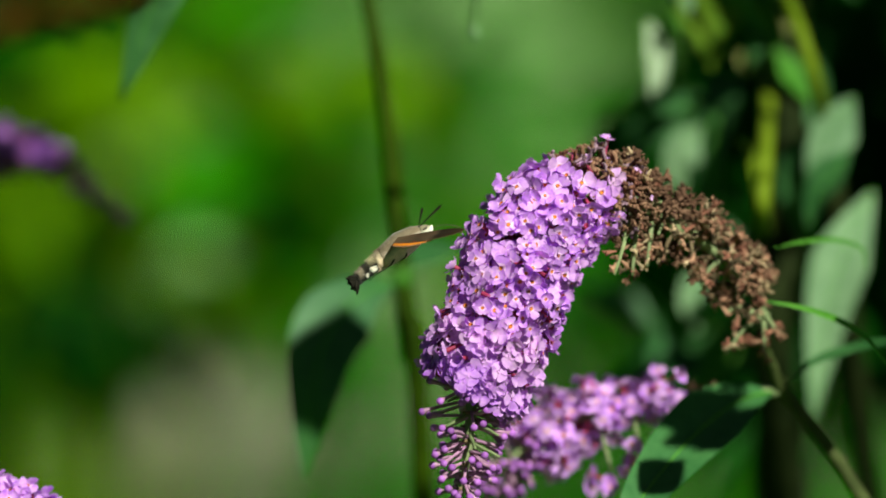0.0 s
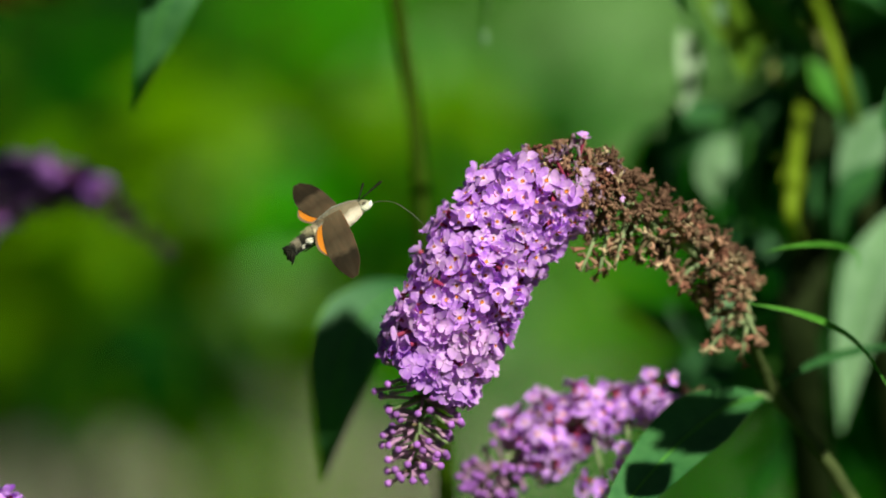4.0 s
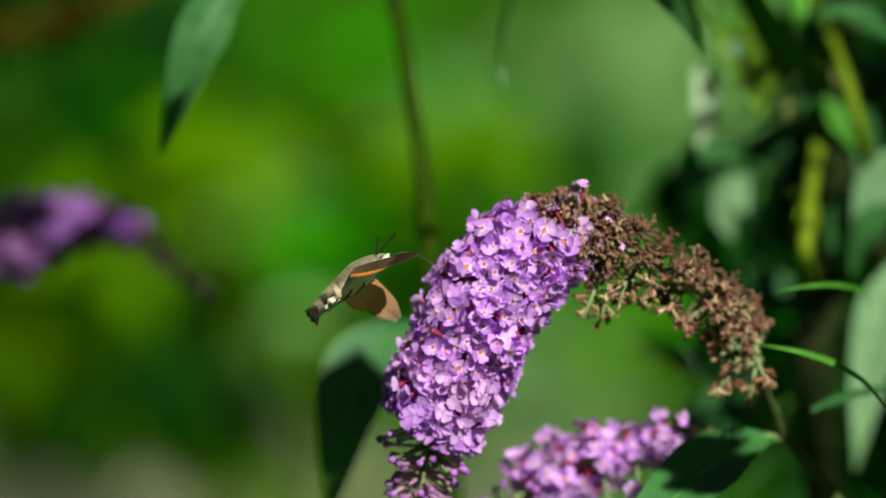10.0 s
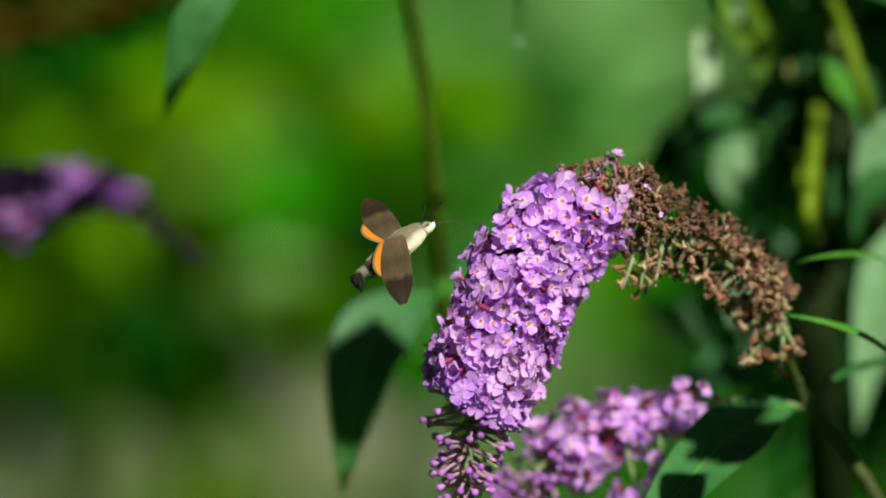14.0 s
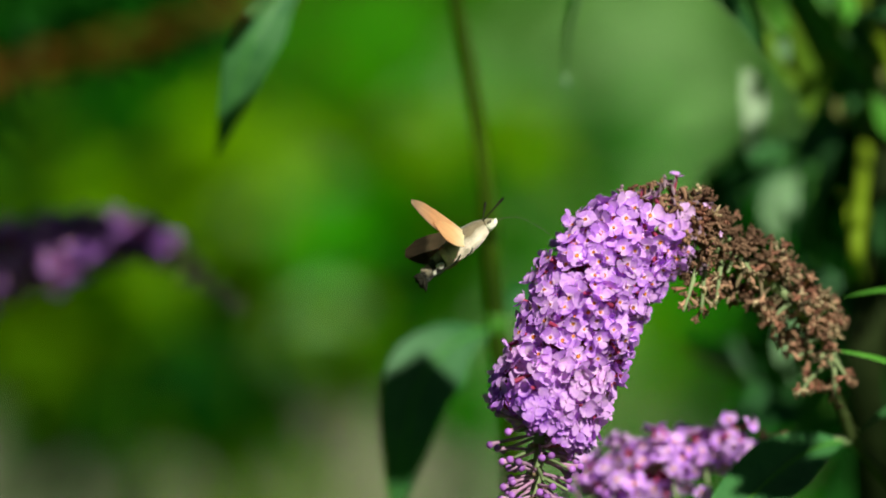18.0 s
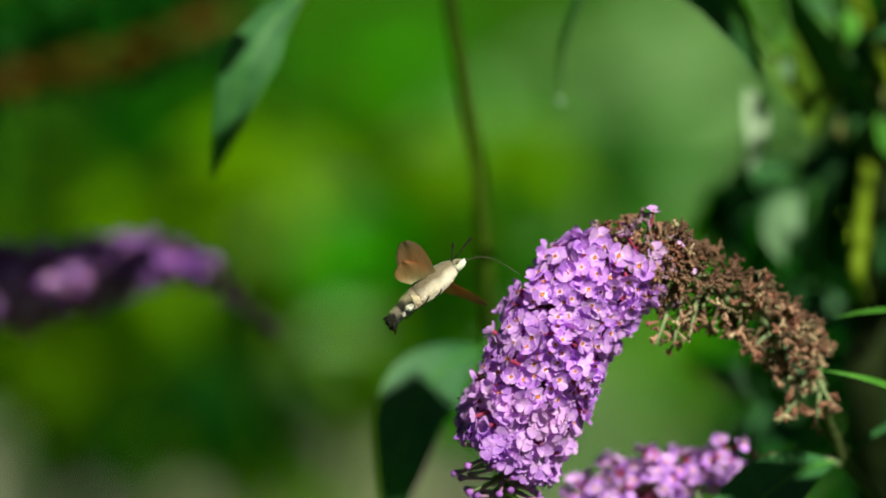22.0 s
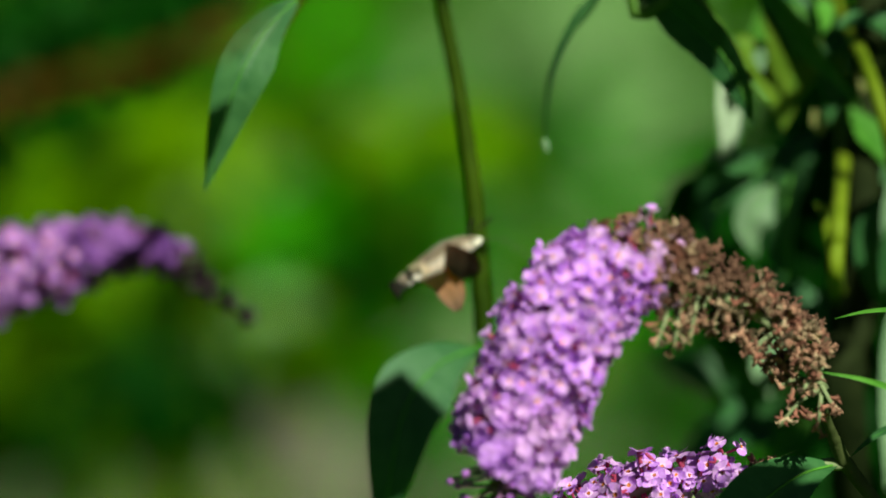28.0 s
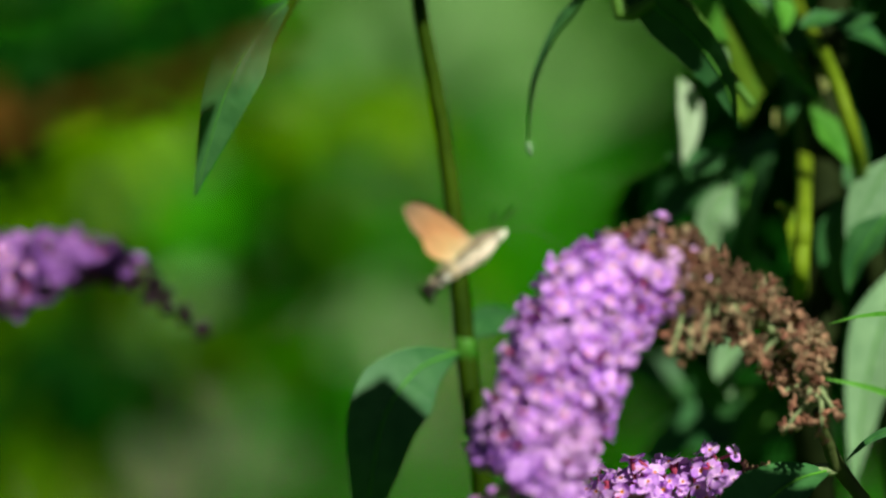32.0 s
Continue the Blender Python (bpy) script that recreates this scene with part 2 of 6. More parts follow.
def wing_skin(name, stops, trans, glow, length, streak=0.14):
    """Wing scales whose colour runs from the root to the tip, with fine streaks along the veins."""
    m, nt, out = material(name)
    L = nt.links.new
    tc = node(nt, "ShaderNodeTexCoord")
    xyz = nt.nodes.new("ShaderNodeSeparateXYZ")
    L(tc.outputs["Object"], xyz.inputs[0])
    wob = node(nt, "ShaderNodeTexNoise", Scale=260.0, Detail=3.0)
    L(tc.outputs["Object"], wob.inputs["Vector"])
    span = node(nt, "ShaderNodeMath", kind="MULTIPLY_ADD")
    span.inputs[1].default_value = 1.0 / length
    L(xyz.outputs["Y"], span.inputs[0])
    shift = node(nt, "ShaderNodeMath", kind="MULTIPLY_ADD")
    shift.inputs[1].default_value, shift.inputs[2].default_value = 0.3, -0.15
    L(wob.outputs["Fac"], shift.inputs[0])
    L(shift.outputs[0], span.inputs[2])
    ramp = nt.nodes.new("ShaderNodeValToRGB")
    while len(ramp.color_ramp.elements) < len(stops):
        ramp.color_ramp.elements.new(0.5)
    for e, (at, colour) in zip(ramp.color_ramp.elements, stops):
        e.position, e.color = at, (*colour, 1)
    L(span.outputs[0], ramp.inputs[0])
    scale = nt.nodes.new("ShaderNodeMapping")
    scale.inputs["Scale"].default_value = (900, 120, 1)
    L(tc.outputs["Object"], scale.inputs["Vector"])
    vein = node(nt, "ShaderNodeTexNoise", Scale=1.0, Detail=3.0)
    L(scale.outputs[0], vein.inputs["Vector"])
    vary = nt.nodes.new("ShaderNodeMapRange")
    vary.inputs["From Min"].default_value, vary.inputs["From Max"].default_value = 0.3, 0.7
    vary.inputs["To Min"].default_value, vary.inputs["To Max"].default_value = 1 - streak, 1 + streak * 0.6
    L(vein.outputs["Fac"], vary.inputs["Value"])
    hsv = nt.nodes.new("ShaderNodeHueSaturation")
    L(ramp.outputs[0], hsv.inputs["Color"])
    L(vary.outputs[0], hsv.inputs["Value"])
    bs = nt.nodes.new("ShaderNodeBsdfPrincipled")
    bs.inputs["Roughness"].default_value, bs.inputs["Specular IOR Level"].default_value = 0.75, 0.1
    L(hsv.outputs[0], bs.inputs["Base Color"])
    bp = nt.nodes.new("ShaderNodeBump")
    bp.inputs["Strength"].default_value, bp.inputs["Distance"].default_value = 0.4, 0.0002
    L(vein.outputs["Fac"], bp.inputs["Height"])
    L(bp.outputs[0], bs.inputs["Normal"])
    tint = nt.nodes.new("ShaderNodeMix")
    tint.data_type, tint.blend_type = "RGBA", "MULTIPLY"
    tint.inputs["Factor"].default_value, tint.inputs["B"].default_value = 1.0, (*glow, 1)
    L(hsv.outputs[0], tint.inputs["A"])
    tr = nt.nodes.new("ShaderNodeBsdfTranslucent")
    L(tint.outputs["Result"], tr.inputs["Color"])
    mix = nt.nodes.new("ShaderNodeMixShader")
    mix.inputs[0].default_value = trans
    L(bs.outputs[0], mix.inputs[1])
    L(tr.outputs[0], mix.inputs[2])
    L(mix.outputs[0], out.inputs["Surface"])
    return m


WING_TOP = wing_skin("forewing upper side", [(0.0, (0.15, 0.115, 0.075)), (0.35, (0.085, 0.062, 0.042)), (0.55, (0.12, 0.088, 0.060)), (0.68, (0.035, 0.024, 0.017)), (1.0, (0.055, 0.036, 0.024))], 0.40, (3.6, 1.0, 0.40), 0.022)
WING_UNDER = wing_skin("forewing under side", [(0.0, (0.88, 0.62, 0.42)), (0.25, (0.76, 0.37, 0.20)), (0.6, (0.66, 0.29, 0.16)), (0.82, (0.50, 0.26, 0.17)), (1.0, (0.30, 0.17, 0.12))], 0.30, (1.1, 0.30, 0.10), 0.022)
HIND = wing_skin("hindwing orange", [(0.0, (0.60, 0.22, 0.05)), (0.3, (0.86, 0.27, 0.03)), (0.8, (0.90, 0.30, 0.05)), (1.0, (0.35, 0.12, 0.04))], 0.3, (1.2, 0.7, 0.3), 0.014, 0.10)
WING_CREAM = wing_skin("hindwing under side", [(0.0, (0.90, 0.70, 0.48)), (0.35, (0.80, 0.46, 0.25)), (0.8, (0.72, 0.35, 0.19)), (1.0, (0.50, 0.24, 0.14))], 0.28, (1.1, 0.40, 0.14), 0.014, 0.10)


# ---- mesh helpers ----
def mesh_from(name, verts, faces, mats, slots=None, smooth=True):
    me = bpy.data.meshes.new(name)
    me.from_pydata([tuple(v) for v in verts], [], faces)
    for m in (mats if isinstance(mats, (list, tuple)) else [mats]):
        me.materials.append(m)
    if slots is not None:
        me.polygons.foreach_set("material_index", slots)
    if smooth:
        me.polygons.foreach_set("use_smooth", [True] * len(me.polygons))
    me.update()
    return me


def part(name, me, parent=None, label="", m=None):
    ob = new(name, me)
    if parent is not None:
        ob.parent = parent
    if m is not None:
        ob.matrix_basis = m
    if label:
        tagged(ob, label)
    return ob


def thing(name, place, label, category, group="", kind=""):
    ob = new(name)
    ob.empty_display_size = 0.02
    ob.matrix_basis = Matrix.Translation(place)
    return tagged(ob, label, category, group, kind)


class Soup:
    """Many small pieces gathered into one mesh."""

    def __init__(self):
        self.v, self.f, self.s = [], [], []

    def add(self, verts, faces, slots=0, m=None):
        n = len(self.v)
        self.v += [m @ Vector(v) for v in verts] if m is not None else [Vector(v) for v in verts]
        self.f += [tuple(i + n for i in q) for q in faces]
        self.s += slots if isinstance(slots, list) else [slots] * len(faces)
        return self

    def mesh(self, name, mats, smooth=True):
        return mesh_from(name, self.v, self.f, mats, self.s, smooth)


def spline(points, n):
    """A smooth curve through points (any dimension), n + 1 samples (Catmull-Rom)."""
    p = [np.array(q, float) for q in points]
    p = [2 * p[0] - p[1]] + p + [2 * p[-1] - p[-2]]
    out = []
    for i in range(n + 1):
        u = i / n * (len(p) - 3)
        k = min(int(u), len(p) - 4)
        u -= k
        a, b, c, d = p[k:k + 4]
        out.append(0.5 * (2 * b + (c - a) * u + (2 * a - 5 * b + 4 * c - d) * u * u + (3 * b - a - 3 * c + d) * u ** 3))
    return out


def frames(path):
    """Tangent, side and up at each point of a path."""
    out = []
    side = None
    for i, q in enumerate(path):
        t = Vector(path[min(i + 1, len(path) - 1)]) - Vector(path[max(i - 1, 0)])
        t.normalize()
        ref = side if side is not None else (Vector((0, 1, 0)) if abs(t.y) < 0.9 else Vector((1, 0, 0)))
        side = (ref - t * ref.dot(t)).normalized()
        out.append((t, side, t.cross(side)))
    return out


def tube(points, radii, sides=8, n=16, wobble=0.0, seed=0, square=0.0):
    """Verts and faces of a tapered, slightly knobbly tube along points."""
    rnd = random.Random(seed)
    path = spline(points, n)
    rad = [float(r[0]) for r in spline([(r,) for r in radii], n)]
    verts, faces = [], []
    for (t, a, b), q, r in zip(frames(path), path, rad):
        for k in range(sides):
            w = 2 * math.pi * k / sides
            rr = r * (1 + rnd.uniform(-wobble, wobble)) * (1 + square * abs(math.cos(2 * w)))
            verts.append(Vector(q) + (a * math.cos(w) + b * math.sin(w)) * rr)
    for i in range(n):
        for k in range(sides):
            j = (k + 1) % sides
            faces.append((i * sides + k, i * sides + j, (i + 1) * sides + j, (i + 1) * sides + k))
    faces.append(tuple(range(sides))[::-1])
    faces.append(tuple(n * sides + k for k in range(sides)))
    return verts, faces


def blade(points, width, facing=(0, -1, 0.2), fold=0.25, wave=0.0, n=18, cols=6, widest=0.38, seed=0, teeth=0.0):
    """A leaf blade along points: pointed, folded a little along the midrib, wavy at the margin, with thickness."""
    rnd = random.Random(seed)
    path = spline(points, n)
    face = Vector(facing).normalized()
    top, verts, faces = [], [], []
    ph = rnd.uniform(0, 6)
    for i, (t, _, _) in enumerate(frames(path)):
        u = i / n
        side = t.cross(face).normalized()
        nor = side.cross(t).normalized()
        shape = (u / widest) ** 0.8 if u < widest else max(0.0, 1 - ((u - widest) / (1 - widest)) ** 1.7)
        w = max(width * 0.5 * min(shape, 1.0), width * 0.02)
        if teeth and i % 2:
            w *= 1 - teeth
        for k in range(cols + 1):
            s = 2 * k / cols - 1
            lift = fold * abs(s) * w + wave * width * abs(s) ** 2 * math.sin(9 * u + ph + (2.0 if s > 0 else 0))
            verts.append(Vector(path[i]) + side * (s * w) + nor * lift)
            top.append(nor)
    m = len(verts)
    verts += [v - nr * 0.0003 for v, nr in zip(verts, top)]
    c = cols + 1
    for i in range(n):
        for k in range(cols):
            a = i * c + k
            faces.append((a, a + 1, a + c + 1, a + c))
            faces.append((m + a, m + a + c, m + a + c + 1, m + a + 1))
    return verts, faces


def midrib(points, width, facing=(0, -1, 0.2), n=14):
    face = Vector(facing).normalized()
    pts = [Vector(p) + face * 0.0004 for p in points]
    return tube(pts, [width * 0.022, width * 0.016, width * 0.006], 5, n)


def leaf(name, points, width, mat=None, parent=None, label="", facing=(0, -1, 0.2), rib=None, **more):
    """A leaf with its midrib as a part of it; points run from stalk to tip."""
    ob = part(name, mesh_from(name, *blade(points, width, facing, **more), mat or LEAF), parent, label)
    part("midrib", mesh_from("midrib", *midrib(points, width, facing), rib or BRACT), ob)
    return ob


# ---- florets ----
def floret_mesh(seed, size=0.0037, petal=None, length=0.009):
    """A four-lobed open floret facing +z: round, nearly flat lobes round an orange eye, its tube going down to the stalk."""
    rnd = random.Random(seed)
    s = Soup()
    turn = rnd.uniform(0, 6.28)
    shut = rnd.choice((0.0, 0.0, 0.0, 0.1, 0.25, 0.7))
    for k in range(4):
        a = turn + k * math.pi / 2 + rnd.uniform(-0.16, 0.16)
        cup = rnd.uniform(-0.45, 0.30) + shut
        tilt = rnd.uniform(-0.42, 0.42)
        long = size * rnd.uniform(0.84, 1.10) * (1 - 0.35 * shut)
        wide = rnd.uniform(0.90, 1.18)
        crimp = rnd.uniform(0.02, 0.12)
        verts, faces, slots = [], [], []
        for r, w, i in ((0.15, 0.15, 0), (0.34, 0.36, 1), (0.60, 0.56, 2), (0.82, 0.56, 3), (0.96, 0.38, 4), (1.0, 0.14, 5)):
            for c in (-1, -0.5, 0, 0.5, 1):
                x, y = long * r * (1 - 0.05 * (i == 5 and c == 0)), long * w * c * wide
                z = long * (cup * r * r + crimp * c * c * (i > 0) - 0.03 * (c == 0) + tilt * c * w + rnd.uniform(-0.045, 0.045) * (i > 1))
                verts.append((x * math.cos(a) - y * math.sin(a), x * math.sin(a) + y * math.cos(a), z))
        for i in range(5):
            for c in range(4):
                q = i * 5 + c
                faces.append((q, q + 5, q + 6, q + 1))
                slots.append(1 if i == 0 else 0)
        s.add(verts, faces, slots)
    ring = [(0.17 * size * math.cos(k * 1.0472), 0.17 * size * math.sin(k * 1.0472), 0.0003) for k in range(6)]
    s.add(ring + [(0, 0, -0.0002)], [(k, (k + 1) % 6, 6) for k in range(6)], 2)
    low = [(0.11 * size * math.cos(k * 1.0472), 0.11 * size * math.sin(k * 1.0472), -length) for k in range(6)]
    up = [(0.2 * size * math.cos(k * 1.0472), 0.2 * size * math.sin(k * 1.0472), 0.0) for k in range(6)]
    s.add(low + up, [(k, (k + 1) % 6, 6 + (k + 1) % 6, 6 + k) for k in range(6)], 3)
    return s.mesh("floret", [petal or PETAL, PETAL_IN, EYE_ORANGE, TUBE])


def dried_floret_mesh(seed, mat):
    """A withered floret: a shrunken tube with curled remains of its lobes, pointing along +z."""
    rnd = random.Random(seed)
    s = Soup()
    bend = rnd.uniform(-0.0006, 0.0006)
    s.add(*tube([(0, 0, -0.0038), (bend, 0, -0.0018), (0, bend, 0)], [0.00030, 0.00055, 0.00075], 6, 4, 0.22, seed))
    for k in range(rnd.choice((2, 3, 4))):
        a = k * 1.7 + rnd.uniform(-0.5, 0.5)
        out = Vector((math.cos(a), math.sin(a), 0))
        ln, curl = rnd.uniform(0.0008, 0.0019), rnd.uniform(-0.4, 1.1)
        s.add(*tube([out * 0.0004, out * (0.0004 + ln * 0.6) + Vector((0, 0, ln * 0.5 * curl)), out * (0.0004 + ln * rnd.uniform(0.5, 1.1)) + Vector((0, 0, ln * curl))], [0.00035, 0.00048, 0.00012], 4, 3, 0.3, seed + k))
    return s.mesh("dried_floret", [mat])


def bud_mesh(seed, length=0.0105):
    """A closed, club-shaped bud on its tube, pointing along +z."""
    rnd = random.Random(seed)
    bend = rnd.uniform(-0.0011, 0.0011)
    v, f = tube([(0, 0, -length), (bend * 0.7, bend * 0.4, -length * 0.6), (bend * 0.6, bend * 0.3, -length * 0.3), (bend * 0.2, 0, -0.0016), (0, 0, 0), (0, 0, 0.0009)], [0.00045, 0.00050, 0.00052, 0.00070, 0.00125, 0.0005], 7, 10, 0.07, seed)
    return mesh_from("bud", v, f, [BUD, BUD_STALK], [1 if i < 49 else 0 for i in range(len(f))])


def capsule_mesh(seed, size=0.0014, mat=None):
    """A split, shrivelled seed capsule."""
    rnd = random.Random(seed)
    s = Soup()
    for side in (-1, 1):
        v, f = tube([(0, 0, -size), (side * size * 0.35, 0, 0), (side * size * 0.75, rnd.uniform(-0.3, 0.3) * size, size * 1.1)], [size * 0.25, size * 0.62, size * 0.14], 5, 3, 0.25, seed + side)
        s.add(v, f)
    return s.mesh("seed_capsule", [mat or DRY])


def out_frame(normal, seed):
    rnd = random.Random(seed)
    z = Vector(normal).normalized()
    x = z.orthogonal().normalized()
    m = Matrix((x, z.cross(x), z)).transposed()
    return m.to_4x4() @ Matrix.Rotation(rnd.uniform(0, 6.28), 4, "Z")


FLORETS = [floret_mesh(i) for i in range(22)]
FLORETS_DARK = [floret_mesh(40 + i, 0.0038, PURPLE) for i in range(5)]
BUDS_BY_LENGTH = [[bud_mesh(10 * q + i, length) for i in range(4)] for q, length in enumerate((0.0050, 0.0072, 0.0095, 0.0125))]
DRIED = [dried_floret_mesh(i, (DRY, DRY_TAN, DRY, DRY_DARK, DRY, DRY_RED)[i % 6]) for i in range(18)]
FADED = [dried_floret_mesh(60 + i, (WILT, DRY, WILT, DRY_RED)[i % 4]) for i in range(8)]
FLORETS_SMALL = [floret_mesh(80 + i, 0.0023) for i in range(5)]
CAPSULES = [capsule_mesh(i, (0.0008, 0.0010, 0.0012)[i % 3], (DRY, DRY_DARK, DRY_TAN, DRY, DRY, DRY_DARK, DRY)[i % 7]) for i in range(15)]
CAPSULES_DARK = [capsule_mesh(i, 0.0017, DRY_VIOLET) for i in range(3)]


def spike(axis, radii, spans, parent, seed, open_meshes, spacing=0.0038, near=300, jitter=0.35, lift=1.0, seeds=None, ragged=0.84, slant=0.0):
    """Covers an axis with capsules, florets and buds. axis: points in the parent's space. spans: (from, to, kind) along the axis, 0 to 1.
    The pieces on the sunny, open side are objects; those at the back are joined."""
    rnd = random.Random(seed)
    path = [Vector(p) for p in spline(axis, 80)]
    rad = [float(r[0]) for r in spline([(r,) for r in radii], 80)]
    fr = frames(path)
    part("flower_stalk", mesh_from("flower_stalk", *tube(axis, [0.0022] + [0.0017] * (len(axis) - 5) + [0.0016, 0.0015, 0.0013, 0.0008], 7, 40, 0.15, seed), RACHIS if seeds is None else STEM_DARK), parent, "bare central stalk")
    length = sum((path[i + 1] - path[i]).length for i in range(80))
    back = Soup()
    todo = []
    for lo, hi, kind in spans:
        s = lo
        step = {"floret": spacing, "capsule": 0.0017, "wilted": 0.0030}[kind]
        while s < hi:
            i = min(int(s * 80), 79)
            r = rad[i]
            count = max(4, int(2 * math.pi * r / step * (1.0 if kind == "floret" else 0.66)))
            off = rnd.uniform(0, 6.28)
            for k in range(count):
                w = off + 2 * math.pi * (k + rnd.uniform(-jitter, jitter)) / count
                todo.append((s + rnd.uniform(-1.0, 1.0) * step / length, w, kind))
            s += step * 0.86 / length
    for s, w, kind in todo:
        s = min(max(s, 0.0), 0.999)
        i = min(int(s * 80), 79)
        u = s * 80 - i
        c = path[i].lerp(path[i + 1], u)
        t, a, b = fr[i]
        d = a * math.cos(w) + b * math.sin(w)
        r = rad[i] * (ragged + (1.09 - ragged) * rnd.random() ** 0.75)
        if kind == "floret" and slant and s < 0.415 + 0.045 * d.z:
            kind = "wilted"
        if kind == "floret" and slant and s > slant + 0.03 * d.x:
            continue
        if kind == "floret":
            me = rnd.choice(open_meshes)
            nor = d + t * rnd.uniform(-0.3, 0.5) * lift + Vector((rnd.uniform(-.5, .5), rnd.uniform(-.5, .5), rnd.uniform(-.5, .5)))
        else:
            me = rnd.choice(seeds or CAPSULES)
            r = rad[i] * rnd.uniform(0.25, 1.05)
            nor = d + Vector((rnd.uniform(-.8, .8), rnd.uniform(-.8, .8), rnd.uniform(-.8, .8)))
            if kind == "wilted":
                me = rnd.choice(FLORETS_SMALL if rnd.random() < 0.10 else FADED if rnd.random() < 0.75 else DRIED)
                r = rad[i] * rnd.uniform(0.7, 1.1)
        m = Matrix.Translation(c + d * r) @ out_frame(nor, rnd.random()) @ Matrix.Scale(rnd.uniform(0.8, 1.12) if kind == "floret" else rnd.uniform(0.6, 1.35), 4)
        front = d.y < 0.25
        if front and near > 0 and (kind == "floret" or rnd.random() < 0.5):
            near -= kind == "floret"
            part(me.name.split(".")[0], me, parent, "", m)
        else:
            slots = [{"floret": 0, "bud": 1}.get(me.name.split(".")[0], 2)] * len(me.polygons)
            if me.name.startswith("floret"):
                slots = [{0: 0, 1: 0, 2: 0, 3: 3}[p.material_index] for p in me.polygons]
            back.add([v.co for v in me.vertices], [tuple(p.vertices) for p in me.polygons], slots, m)
    if back.v:
        tagged(part("flower_cover", back.mesh("flower_cover", [PETAL if open_meshes is FLORETS else PURPLE, BUD, DRY if seeds is None else DRY_VIOLET, TUBE]), parent), kind="stuff")
    # side stalks that carry the clusters
    stalks = Soup()
    for q in range(int(length / 0.006)):
        i = int(rnd.uniform(0.02, 0.96) * 80)
        t, a, b = fr[i]
        w = rnd.uniform(0, 6.28)
        d = a * math.cos(w) + b * math.sin(w) + t * 0.4
        stalks.add(*tube([path[i], path[i] + d * rad[i] * 0.5, path[i] + d * rad[i] * 0.85], [0.0008, 0.0006, 0.0004], 5, 4))
    tagged(part("side_stalk", stalks.mesh("side_stalk", [RACHIS]), parent), kind="stuff")


def bud_whorls(axis, radii, lo, hi, count, parent, seed):
    """Whorls of closed buds on thin tubes round the bare end of a spike, closer and shorter towards its tip."""
    rnd = random.Random(seed)
    path = [Vector(p) for p in spline(axis, 160)]
    rad = [float(r[0]) for r in spline([(r,) for r in radii], 160)]
    fr = frames(path)
    at = [lo]
    while at[-1] < hi:
        at.append(at[-1] + (hi - lo) / count * (1.35 - 0.75 * (at[-1] - lo) / (hi - lo)))
    for q, s in enumerate(at[:-1]):
        i = min(int(s * 160), 159)
        t, a, b = fr[i]
        for side in (0, math.pi):
            base = q * math.pi / 2 + side + rnd.uniform(-0.3, 0.3)
            for k in range(rnd.randint(4, 7)):
                w = base + rnd.uniform(-1.0, 1.0)
                d = (a * math.cos(w) + b * math.sin(w) + t * rnd.uniform(-0.25, 0.55)).normalized()
                r = rad[i] * rnd.uniform(0.70, 1.12)
                sort = min(range(4), key=lambda n: abs((0.0050, 0.0072, 0.0095, 0.0125)[n] - r + 0.001))
                root = path[i] + t * rnd.uniform(-0.0012, 0.0012)
                part("bud", rnd.choice(BUDS_BY_LENGTH[sort]), parent, "", Matrix.Translation(root + d * r) @ out_frame(d, rnd.random()))
            mid = path[i] + (a * math.cos(base) + b * math.sin(base)) * rad[i] * 0.35
            part("side_stalk", mesh_from("side_stalk", *tube([path[i], path[i].lerp(mid, 0.6), mid], [0.0008, 0.0006, 0.0004], 6, 4, 0.1, q), TWIG_GREEN), parent)


